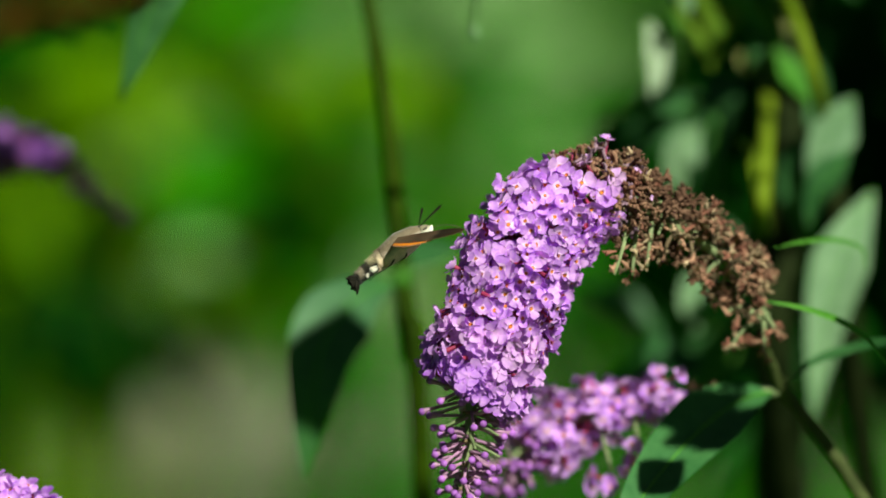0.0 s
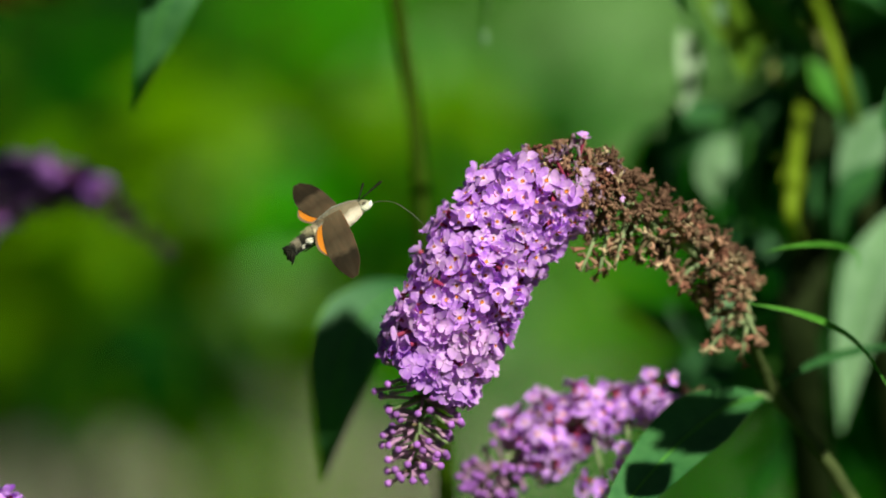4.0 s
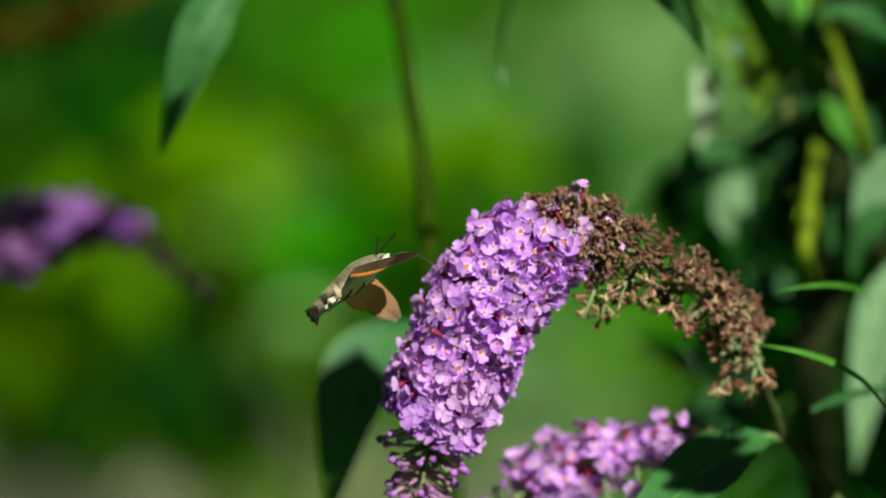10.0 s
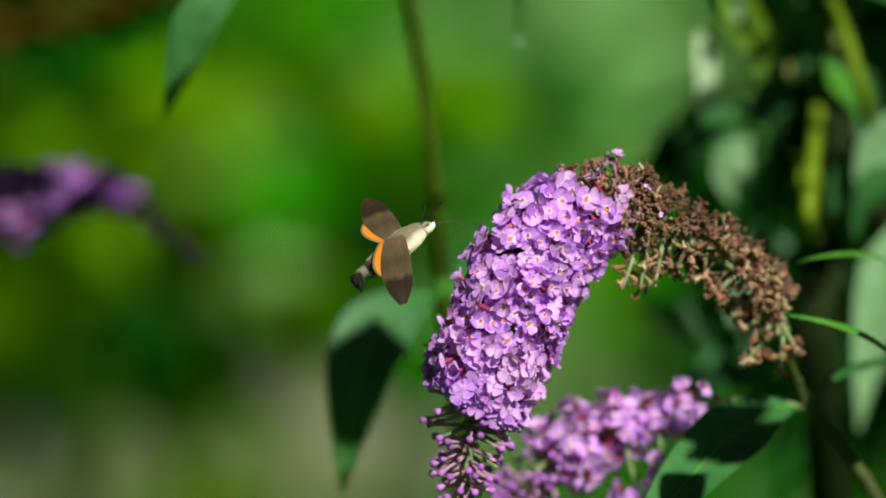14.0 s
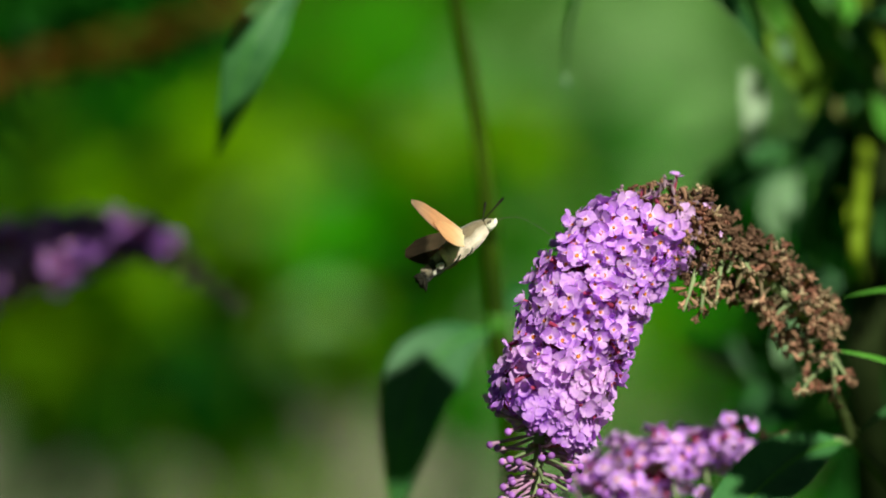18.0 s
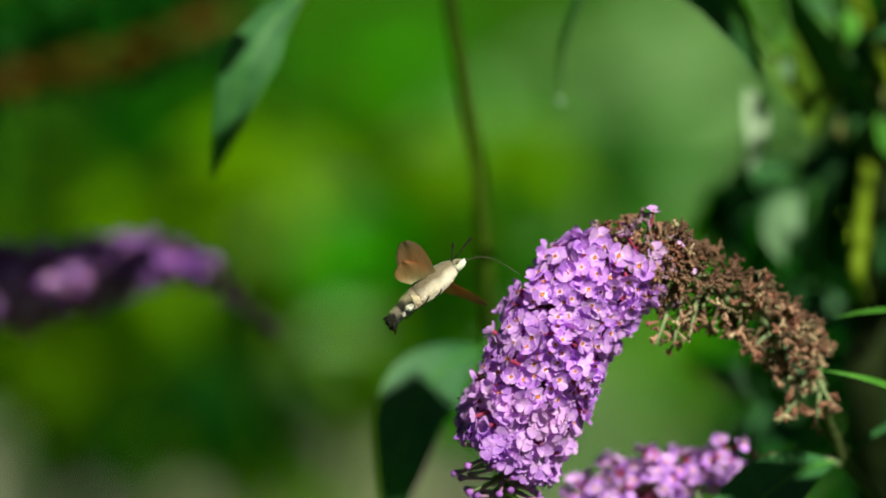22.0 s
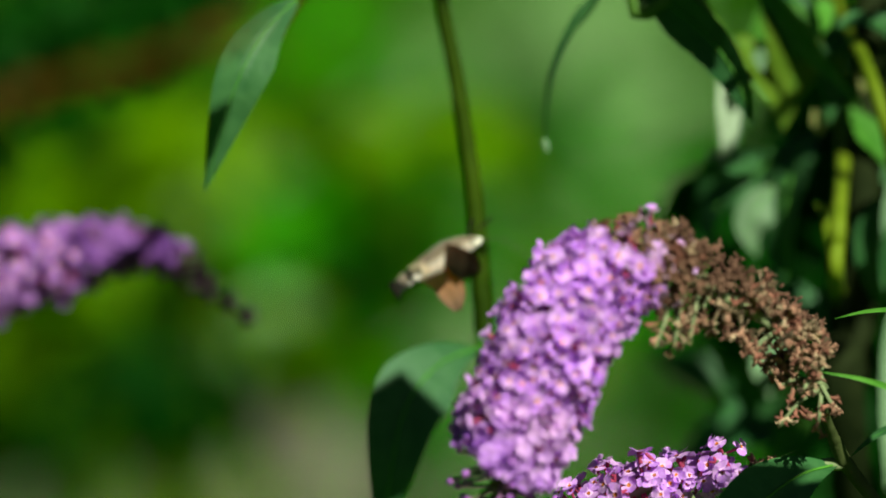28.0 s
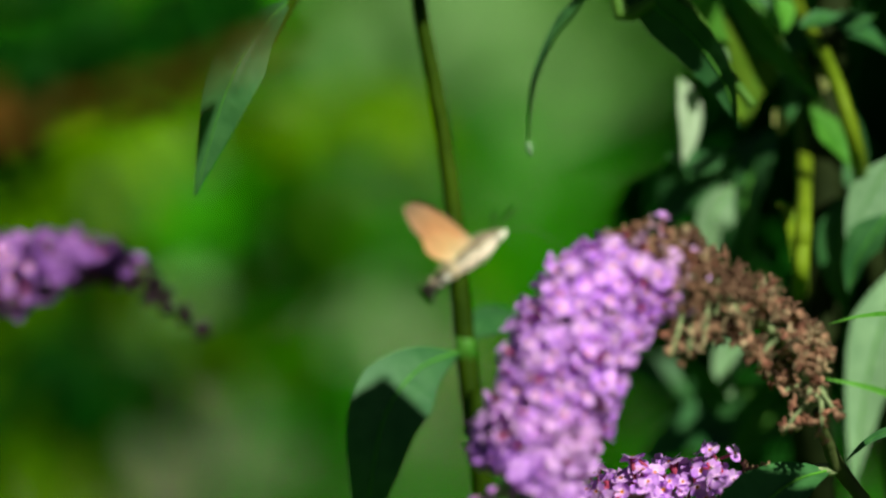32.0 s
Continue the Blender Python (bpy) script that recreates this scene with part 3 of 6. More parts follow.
def dry_cymes(axis, radii, nodes, parent, seed, near=290, per=4, pieces=11, kinds=None, bark=None):
    """Opposite clusters of withered florets on short side stalks; those at the back are joined."""
    rnd = random.Random(seed)
    path = [Vector(p) for p in spline(axis, 160)]
    rad = [float(r[0]) for r in spline([(r,) for r in radii], 160)]
    fr = frames(path)
    back = Soup()
    for q, s in enumerate(nodes):
        i = min(int(s * 160), 159)
        t, a, b = fr[i]
        for k in range(per):
            w = q * 0.8 + (k + rnd.uniform(-0.25, 0.25)) * 2 * math.pi / per
            d = (a * math.cos(w) + b * math.sin(w) + t * rnd.uniform(-0.35, 0.35)).normalized()
            below = d.z < -0.35
            reach = rad[i] * rnd.uniform(0.45, 0.75) * (1.25 if below else 1.0)
            end = path[i] + d * reach
            part("side_stalk", mesh_from("side_stalk", *tube([path[i], path[i].lerp(end, 0.55) + Vector((0, 0, 0.0008)), end], [0.0008, 0.0006, 0.0004], 6, 5, 0.1, q), bark or TWIG_GREEN), parent)
            for n in range(int(pieces * (rnd.uniform(0.45, 0.85) if below else rnd.uniform(0.9, 1.3)))):
                o = (d * 0.7 + Vector((rnd.gauss(0, 1), rnd.gauss(0, 1), rnd.gauss(0, 1))) * 0.75).normalized()
                place = end + o * rad[i] * rnd.uniform(0.15, 0.55)
                me = rnd.choice(kinds or (DRIED if rnd.random() < 0.88 else CAPSULES))
                m = Matrix.Translation(place) @ out_frame(o, rnd.random()) @ Matrix.Scale(rnd.uniform(0.75, 1.2), 4)
                if d.y < 0.3 and near > 0:
                    near -= 1
                    part(me.name.split(".")[0], me, parent, "", m)
                else:
                    back.add([v.co for v in me.vertices], [tuple(p.vertices) for p in me.polygons], 0, m)
    tagged(part("seed_cover", back.mesh("seed_cover", [kinds[0].materials[0] if kinds else DRY]), parent), kind="stuff")


def droop(root, end, parent, seed, count=6, spread=0.0022):
    """A thin hanging side stalk that ends in a few withered florets."""
    rnd = random.Random(seed)
    root, end = Vector(root), Vector(end)
    part("side_stalk", mesh_from("side_stalk", *tube([root, root.lerp(end, 0.55) + Vector((rnd.uniform(-0.001, 0.001), -0.001, 0.0018)), end], [0.0009, 0.0007, 0.0005], 6, 8, 0.15, seed), RACHIS), parent)
    for k in range(count):
        u = rnd.uniform(0.45, 1.0)
        o = Vector((rnd.gauss(0, 1), rnd.gauss(0, 1), rnd.gauss(0, 1))) * spread
        me = rnd.choice(DRIED)
        part(me.name.split(".")[0], me, parent, "", Matrix.Translation(root.lerp(end, u) + o) @ out_frame(o * 400 + Vector((0, 0, -0.3)), rnd.random()))


# ---- ground ----
def sheet(name, x0, x1, y0, y1, z, n, mat, amp=0.0):
    verts, faces = [], []
    for i in range(n + 1):
        for j in range(n + 1):
            x, y = x0 + (x1 - x0) * i / n, y0 + (y1 - y0) * j / n
            verts.append((x, y, z + amp * noise.noise((x * 0.9, y * 0.9, 0))))
    for i in range(n):
        for j in range(n):
            a = i * (n + 1) + j
            faces.append((a, a + n + 1, a + n + 2, a + 1))
    return new(name, mesh_from(name, verts, faces, mat))


tagged(sheet("ground", -900, 900, -900, 900, -0.02, 60, LAWN), "sunlit green lawn that reaches the horizon", "ground", kind="structure")
tagged(sheet("path", -6, 6, 9.6, 10.5, 0.012, 60, GRAVEL, 0.01), "pale grey brown gravel path across the lawn", "path", kind="structure")

grass = Soup()
rnd = random.Random(5)
for k in range(9000):
    y = rnd.uniform(5.5, 18)
    if 9.6 < y < 10.5:
        continue
    x = rnd.uniform(-2.2, 2.2)
    h, a = rnd.uniform(0.03, 0.08), rnd.uniform(0, 6.28)
    dx, dy = 0.004 * math.cos(a), 0.004 * math.sin(a)
    lx, ly = rnd.uniform(-0.03, 0.03), rnd.uniform(-0.03, 0.03)
    grass.add([(x - dx, y - dy, -0.02), (x + dx, y + dy, -0.02), (x + lx, y + ly, h)], [(0, 1, 2)])
tagged(new("grass", grass.mesh("grass", [GRASS])), "short green grass blades on the lawn", "grass", kind="stuff")


# ---- shrubs behind ----
def leaf_clump(soup, centre, radius, count, size, rnd, slot, droop=0.3):
    for k in range(count):
        while True:
            d = Vector((rnd.uniform(-1, 1), rnd.uniform(-1, 1), rnd.uniform(-1, 1)))
            if d.length < 1:
                break
        p = Vector(centre) + d * radius
        t = (Vector((rnd.uniform(-1, 1), rnd.uniform(-1, 1), rnd.uniform(-0.9, 0.4) - droop))).normalized()
        side = t.cross(Vector((rnd.uniform(-.6, .6), rnd.uniform(-1, 0), rnd.uniform(0, 1)))).normalized()
        nor = side.cross(t)
        L, w = size * rnd.uniform(0.7, 1.3), size * rnd.uniform(0.16, 0.24)
        soup.add([p, p + t * L * 0.4 + side * w - nor * w * 0.3, p + t * L, p + t * L * 0.4 - side * w - nor * w * 0.3, p + t * L * 0.45 + nor * w * 0.2],
                 [(0, 1, 4), (1, 2, 4), (2, 3, 4), (3, 0, 4)], slot)


def clump(shrub, centre, radius, count, slot):
    """A tuft of leaves on a shrub; every fourth one has its own limb."""
    ob, crown, rnd, size = shrub
    tuft = Vector(centre) - ob.location
    leaf_clump(crown, tuft, radius, count, size, rnd, slot)
    if rnd.random() < 0.25:
        mid = tuft / 2 + Vector((rnd.uniform(-.12, .12), rnd.uniform(-.12, .12), 0))
        part("limb", mesh_from("limb", *tube([(0, 0, -0.03), mid, tuft], [0.006, 0.0035, 0.0015], 7, 12, 0.1, 3), TWIG), ob)


# sunlit and shaded patches of the shrubs are set by leaf colour
SHRUB_MATS = [FOLIAGE, FOLIAGE_OLIVE, FOLIAGE_SHADED, FOLIAGE_SUNLIT]
green = (thing("leafy_shrub", (-0.25, 4.6, -0.02), "broad-leaved green shrub in sun and shade behind the flowers", "shrub"), Soup(), random.Random(11), 0.045)
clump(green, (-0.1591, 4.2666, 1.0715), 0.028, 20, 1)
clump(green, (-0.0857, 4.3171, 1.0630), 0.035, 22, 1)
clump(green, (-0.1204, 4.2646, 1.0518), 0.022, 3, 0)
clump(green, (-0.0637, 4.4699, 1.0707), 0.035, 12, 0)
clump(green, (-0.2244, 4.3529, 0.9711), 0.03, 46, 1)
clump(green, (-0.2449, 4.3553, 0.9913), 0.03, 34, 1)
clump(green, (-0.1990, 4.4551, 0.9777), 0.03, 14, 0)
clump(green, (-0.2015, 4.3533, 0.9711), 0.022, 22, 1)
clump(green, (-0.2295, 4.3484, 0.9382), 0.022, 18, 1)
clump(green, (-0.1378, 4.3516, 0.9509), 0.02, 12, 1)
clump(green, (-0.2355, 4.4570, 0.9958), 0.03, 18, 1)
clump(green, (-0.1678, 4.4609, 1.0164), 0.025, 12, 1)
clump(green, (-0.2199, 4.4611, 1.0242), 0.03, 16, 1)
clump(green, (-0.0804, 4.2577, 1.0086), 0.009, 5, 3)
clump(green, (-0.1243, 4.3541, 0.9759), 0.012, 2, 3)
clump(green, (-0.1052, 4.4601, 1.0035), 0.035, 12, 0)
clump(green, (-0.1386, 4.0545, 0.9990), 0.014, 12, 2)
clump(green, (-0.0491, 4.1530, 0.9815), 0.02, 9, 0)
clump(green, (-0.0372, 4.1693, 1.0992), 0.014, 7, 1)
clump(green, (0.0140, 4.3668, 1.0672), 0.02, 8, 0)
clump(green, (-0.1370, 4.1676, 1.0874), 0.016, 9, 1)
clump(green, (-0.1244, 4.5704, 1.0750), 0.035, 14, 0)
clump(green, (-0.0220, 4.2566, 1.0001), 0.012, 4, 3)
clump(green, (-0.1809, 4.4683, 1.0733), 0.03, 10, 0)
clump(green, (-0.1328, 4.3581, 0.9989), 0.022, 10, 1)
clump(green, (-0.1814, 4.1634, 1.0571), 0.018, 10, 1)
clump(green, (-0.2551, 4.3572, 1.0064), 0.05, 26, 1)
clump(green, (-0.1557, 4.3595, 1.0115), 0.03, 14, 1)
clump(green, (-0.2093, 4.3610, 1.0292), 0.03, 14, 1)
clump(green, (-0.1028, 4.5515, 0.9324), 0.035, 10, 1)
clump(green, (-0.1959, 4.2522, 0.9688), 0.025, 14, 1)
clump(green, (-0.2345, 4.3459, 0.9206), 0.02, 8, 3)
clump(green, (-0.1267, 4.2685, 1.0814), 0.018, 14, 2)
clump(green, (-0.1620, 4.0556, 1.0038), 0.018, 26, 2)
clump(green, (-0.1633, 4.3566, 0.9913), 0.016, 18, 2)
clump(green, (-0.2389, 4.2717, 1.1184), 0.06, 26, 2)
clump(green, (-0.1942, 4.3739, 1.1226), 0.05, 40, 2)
clump(green, (-0.35, 4.8, 0.35), 0.2, 200, 0)
clump(green, (-0.5, 4.9, 1.5), 0.25, 260, 0)
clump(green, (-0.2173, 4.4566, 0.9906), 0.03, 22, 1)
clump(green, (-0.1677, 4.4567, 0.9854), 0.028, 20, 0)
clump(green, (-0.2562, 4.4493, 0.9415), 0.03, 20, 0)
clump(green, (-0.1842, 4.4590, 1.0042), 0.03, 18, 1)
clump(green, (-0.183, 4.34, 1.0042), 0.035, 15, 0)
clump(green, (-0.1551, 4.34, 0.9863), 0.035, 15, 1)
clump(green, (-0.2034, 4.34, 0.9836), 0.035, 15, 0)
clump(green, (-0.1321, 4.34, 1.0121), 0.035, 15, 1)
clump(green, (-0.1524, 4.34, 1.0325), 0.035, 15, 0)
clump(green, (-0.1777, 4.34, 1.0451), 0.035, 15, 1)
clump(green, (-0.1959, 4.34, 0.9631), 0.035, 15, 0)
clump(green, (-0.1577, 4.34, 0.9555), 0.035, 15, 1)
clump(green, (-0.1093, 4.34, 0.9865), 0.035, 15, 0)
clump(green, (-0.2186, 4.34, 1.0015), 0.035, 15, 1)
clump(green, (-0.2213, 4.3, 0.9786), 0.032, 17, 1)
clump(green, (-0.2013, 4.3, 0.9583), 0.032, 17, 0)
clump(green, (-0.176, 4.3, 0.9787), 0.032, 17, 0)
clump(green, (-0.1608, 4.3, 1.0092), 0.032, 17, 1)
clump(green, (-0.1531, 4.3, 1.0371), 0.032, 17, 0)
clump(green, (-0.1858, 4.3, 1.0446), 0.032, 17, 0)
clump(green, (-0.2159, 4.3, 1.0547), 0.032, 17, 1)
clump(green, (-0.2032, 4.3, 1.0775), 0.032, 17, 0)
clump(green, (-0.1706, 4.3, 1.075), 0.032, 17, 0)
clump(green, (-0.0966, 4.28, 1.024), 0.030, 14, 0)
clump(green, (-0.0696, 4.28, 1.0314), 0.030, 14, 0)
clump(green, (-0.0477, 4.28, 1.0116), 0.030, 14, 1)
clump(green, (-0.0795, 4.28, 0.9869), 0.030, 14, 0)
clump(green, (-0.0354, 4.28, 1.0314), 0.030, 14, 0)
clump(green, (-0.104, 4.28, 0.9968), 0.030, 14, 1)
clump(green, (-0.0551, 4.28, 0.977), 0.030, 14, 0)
# small pale leaves that stand for sun glints, bright by colour
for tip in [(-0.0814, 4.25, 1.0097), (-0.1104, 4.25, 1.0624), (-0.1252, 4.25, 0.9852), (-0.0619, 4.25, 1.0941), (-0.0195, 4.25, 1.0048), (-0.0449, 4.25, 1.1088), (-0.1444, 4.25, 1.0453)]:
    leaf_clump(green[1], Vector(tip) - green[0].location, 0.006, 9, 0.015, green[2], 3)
part("crown", green[1].mesh("crown", SHRUB_MATS), green[0])
green = (thing("leafy_shrub", (0.35, 5.9, -0.02), "green leafy shrub growing at the edge of the lawn", "shrub"), Soup(), random.Random(12), 0.055)
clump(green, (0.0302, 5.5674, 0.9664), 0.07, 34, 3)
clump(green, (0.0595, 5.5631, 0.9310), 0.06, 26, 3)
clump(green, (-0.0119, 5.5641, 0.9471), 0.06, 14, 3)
clump(green, (0.0666, 5.1514, 0.8706), 0.05, 14, 0)
clump(green, (0.1087, 4.9493, 0.8638), 0.06, 16, 0)
clump(green, (0.0867, 5.3548, 0.8801), 0.05, 14, 0)
clump(green, (0.0525, 5.3442, 0.8057), 0.05, 18, 1)
clump(green, (-0.0019, 5.5487, 0.8314), 0.06, 12, 3)
clump(green, (0.0668, 5.1409, 0.7930), 0.05, 14, 0)
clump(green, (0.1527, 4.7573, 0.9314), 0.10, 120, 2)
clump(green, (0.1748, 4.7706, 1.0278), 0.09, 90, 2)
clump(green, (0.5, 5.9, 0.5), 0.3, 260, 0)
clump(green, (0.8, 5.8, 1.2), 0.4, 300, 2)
part("crown", green[1].mesh("crown", SHRUB_MATS), green[0])


def low_plant(x, y, wide, high, count, seed, mat, label):
    """A low cushion of leaves at the path's edge."""
    ob = thing("low_plant", (x, y, -0.02), label, "plant", "low plants along the path")
    soup, rnd = Soup(), random.Random(seed)
    for k in range(count):
        leaf_clump(soup, (rnd.uniform(-wide, wide), rnd.uniform(-0.08, 0.08), 0.03 + high * rnd.random() ** 1.5), 0.06, 14, 0.06, rnd, 0, 0.1)
    part("foliage", soup.mesh("foliage", [mat]), ob)
    for k in range(6):
        x1 = rnd.uniform(-wide, wide)
        part("stem", mesh_from("stem", *tube([(x1 * 0.5, 0, 0), (x1 * 0.8, 0.01, high * 0.4), (x1, 0, high * 0.8)], [0.004, 0.003, 0.001], 6, 8, 0.1, k), STEM), ob)


low_plant(-0.36, 8.9, 0.05, 0.26, 24, 3, FOLIAGE_OLIVE, "low green cushion plant at the edge of the path")
low_plant(0.385, 8.9, 0.52, 0.42, 130, 4, FOLIAGE, "wide band of low green leaves along the path")

# ---- the near flower spike ----
PIVOT = Vector((0.0995, 2.9793, 1.1713))
near_spike = thing("flower_spike", PIVOT, "arching lilac flower spike with browned seed heads at its base", "flower")
AXIS = [Vector(p) - PIVOT for p in [(0.0985, 2.9729, 1.1615), (0.0941, 2.9694, 1.1722), (0.0845, 2.9608, 1.1826), (0.0714, 2.9522, 1.1925), (0.0577, 2.9434, 1.2012), (0.0448, 2.9388, 1.2051), (0.0305, 2.9324, 1.1966), (0.0226, 2.9276, 1.1838), (0.0173, 2.9234, 1.1688), (0.0117, 2.9214, 1.1544), (0.0088, 2.9200, 1.1442), (0.0078, 2.9181, 1.1307), (0.0056, 2.9181, 1.1143)]]
GIRTH = [0.006, 0.0085, 0.0090, 0.0100, 0.0118, 0.0140, 0.0160, 0.0166, 0.0166, 0.0160, 0.0145, 0.0112, 0.0066]
spike(AXIS, GIRTH, [(0.325, 0.45, "wilted"), (0.36, 0.865, "floret")], near_spike, 5, FLORETS, spacing=0.0034, ragged=0.70, slant=0.825)
bud_whorls(AXIS, GIRTH, 0.775, 0.995, 9, near_spike, 21)
dry_cymes(AXIS, [g * 1.12 for g in GIRTH], [0.075, 0.100, 0.128, 0.155, 0.180, 0.204, 0.228, 0.252, 0.276, 0.300, 0.324, 0.348, 0.372], near_spike, 23, pieces=16)
for seed, (root, end) in enumerate((((0.0975, 2.972, 1.164), (0.0862, 2.962, 1.1640)), ((0.0982, 2.972, 1.162), (0.0872, 2.961, 1.1520)), ((0.0985, 2.972, 1.162), (0.0985, 2.964, 1.1500)), ((0.0985, 2.972, 1.163), (0.1035, 2.967, 1.1560)), ((0.0975, 2.972, 1.165), (0.0940, 2.960, 1.1630)), ((0.0860, 2.961, 1.181), (0.0790, 2.953, 1.1740)), ((0.0577, 2.943, 1.199), (0.0520, 2.934, 1.1800)), ((0.0600, 2.944, 1.198), (0.0575, 2.936, 1.1795)), ((0.0640, 2.947, 1.196), (0.0620, 2.938, 1.1820)))):
    droop(Vector(root) - PIVOT, Vector(end) - PIVOT, near_spike, 40 + seed, 9 if seed > 5 else 7, 0.0026 if seed > 5 else 0.0020)
TIP = Vector((0.0500, 2.9379, 1.2211)) - PIVOT
part("floret", FLORETS[3], near_spike, "single fresh floret standing up from the bend", Matrix.Translation(TIP) @ out_frame((0.15, 0.1, 1), 2) @ Matrix.Scale(0.7, 4))
part("corolla_tube", mesh_from("corolla_tube", *tube([TIP + Vector((-0.002, 0, -0.009)), TIP + Vector((-0.001, 0, -0.004)), TIP], [0.0004, 0.0004, 0.0006], 6, 8, 0.1, 3), TUBE), near_spike)

# ---- the second spike, behind and below ----
low_spike = thing("flower_spike", (0.1054, 2.9945, 1.1353), "smaller lilac flower spike half open, hanging below the arching one", "flower")
LOW = [Vector(p) - low_spike.location for p in [(0.1054, 2.9945, 1.1353), (0.0905, 2.9943, 1.1342), (0.0756, 2.9942, 1.1332), (0.0607, 2.9939, 1.1315), (0.0449, 2.9934, 1.1275), (0.0317, 2.9925, 1.1210), (0.0212, 2.9914, 1.1135), (0.0115, 2.9901, 1.1043)]]
LOW_GIRTH = [0.001, 0.002, 0.004, 0.0075, 0.0120, 0.0125, 0.0105, 0.007]
spike(LOW, LOW_GIRTH, [(0.20, 0.28, "capsule"), (0.40, 0.80, "floret")], low_spike, 8, FLORETS, near=150, ragged=0.50, spacing=0.0053)
bud_whorls(LOW, LOW_GIRTH, 0.76, 0.99, 6, low_spike, 5)
rl = random.Random(6)
for centre in ((0.0668, 2.985, 1.1372), (0.0722, 2.987, 1.1300), (0.0706, 2.984, 1.1205), (0.0610, 2.982, 1.1170), (0.0530, 2.982, 1.1085), (0.0690, 2.990, 1.1390)):
    end = Vector(centre) - low_spike.location
    root = min((Vector(q) for q in spline(LOW, 40)), key=lambda q: (q - end).length)
    part("side_stalk", mesh_from("side_stalk", *tube([root, root.lerp(end, 0.6) + Vector((0, -0.001, 0.001)), end], [0.0009, 0.0007, 0.0005], 6, 6, 0.1, 1), RACHIS), low_spike)
    for k in range(4):
        o = Vector((rl.gauss(0, 1), rl.gauss(-0.4, 1), rl.gauss(0, 1))) * 0.0026
        part("floret", rl.choice(FLORETS), low_spike, "", Matrix.Translation(end + o) @ out_frame(o * 300 + Vector((0.1, -0.6, 0.2)), rl.random()) @ Matrix.Scale(rl.uniform(0.75, 1.0), 4))

# ---- the violet spike far behind ----
far_spike = thing("flower_spike", (-0.2080, 3.1900, 1.1605), "deep violet drooping flower spike with a dark withered tip", "flower")
FAR = [Vector(p) - far_spike.location for p in [(-0.208, 3.19, 1.1605), (-0.1824, 3.19, 1.1643), (-0.1605, 3.19, 1.1685), (-0.1404, 3.19, 1.1741), (-0.1231, 3.19, 1.1745), (-0.1104, 3.19, 1.1694), (-0.1013, 3.19, 1.1598), (-0.0895, 3.19, 1.1503)]]
FAR_GIRTH = [0.0135, 0.0140, 0.0125, 0.0092, 0.0060, 0.0042, 0.0028, 0.0018]
spike(FAR, FAR_GIRTH, [(0.0, 0.66, "floret")], far_spike, 9, FLORETS_DARK, near=140, seeds=CAPSULES_DARK, ragged=0.6, spacing=0.0044)
dry_cymes(FAR, [g * 1.1 for g in FAR_GIRTH], [0.60, 0.66, 0.71, 0.77, 0.83, 0.90, 0.97], far_spike, 29, 60, 3, 6, CAPSULES_DARK, STEM_DARK)
part("stem", mesh_from("stem", *tube([(0, 0, 0), (-0.05, 0.02, -0.08), (-0.09, 0.03, -0.4), (-0.10, 0.04, -0.02 - far_spike.location.z)], [0.002, 0.0026, 0.004, 0.007], 8, 30, 0.05, 3), STEM), far_spike)

# ---- the spike at the lower edge ----
edge_spike = thing("flower_spike", (-0.1556, 2.9275, 1.0900), "lilac flower spike of fresh open florets low beside the path", "flower")
EDGE = [Vector(p) - edge_spike.location for p in [(-0.1160, 2.9287, 1.0985), (-0.1280, 2.9294, 1.1036), (-0.1418, 2.9292, 1.1019), (-0.1556, 2.9275, 1.0900), (-0.1624, 2.9249, 1.0712)]]
spike(EDGE, [0.006, 0.012, 0.016, 0.017, 0.012], [(0.03, 0.98, "floret")], edge_spike, 10, FLORETS, near=90)

part("stem", mesh_from("stem", *tube([EDGE[-1], EDGE[-1] + Vector((-0.01, 0.01, -0.05)), (-0.03, 0.03, -0.4), (-0.02, 0.04, -0.02 - edge_spike.location.z)], [0.0018, 0.0026, 0.004, 0.007], 8, 30, 0.05, 3), STEM), edge_spike)

# ---- stalks and leaves of the flowering bush ----
bush = thing("branch", (0.1361, 2.9874, 1.0849), "woody flowering branch with paired leaves at its joint", "branch")


def local(points, ob):
    return [Vector(p) - ob.location for p in points]


part("stem", mesh_from("stem", *tube(local([(0.0976, 2.9722, 1.1563), (0.1011, 2.9858, 1.1455), (0.1059, 2.9944, 1.1349), (0.1151, 2.9928, 1.1231), (0.1265, 2.9906, 1.1075), (0.1388, 2.9869, 1.0814), (0.1502, 2.9771, 1.0119)] + [Vector((0.17, 3.0, 0.5)), Vector((0.2, 3.05, -0.02))], bush), [0.0016, 0.0018, 0.0024, 0.0021, 0.0022, 0.0026, 0.004, 0.007, 0.012], 8, 60, 0.08, 1), STEM_OLD), bush)
leaf("leaf", local([(0.1031, 2.9944, 1.1349), (0.0902, 2.9840, 1.1325), (0.0748, 2.9625, 1.1235), (0.0597, 2.9403, 1.1088), (0.0543, 2.9287, 1.0985)], bush), 0.021, LEAF, bush, "dark green leaf lit along its edge", facing=(0.25, -0.6, 0.75), fold=0.35, wave=0.03, seed=3)
leaf("leaf", local([(0.0957, 2.9687, 1.1674), (0.1105, 2.9683, 1.1648), (0.1224, 2.9628, 1.1613), (0.1317, 2.9569, 1.1551), (0.1410, 2.9500, 1.1422)], bush), 0.0020, BRACT, bush, "narrow bright green bract", seed=4)
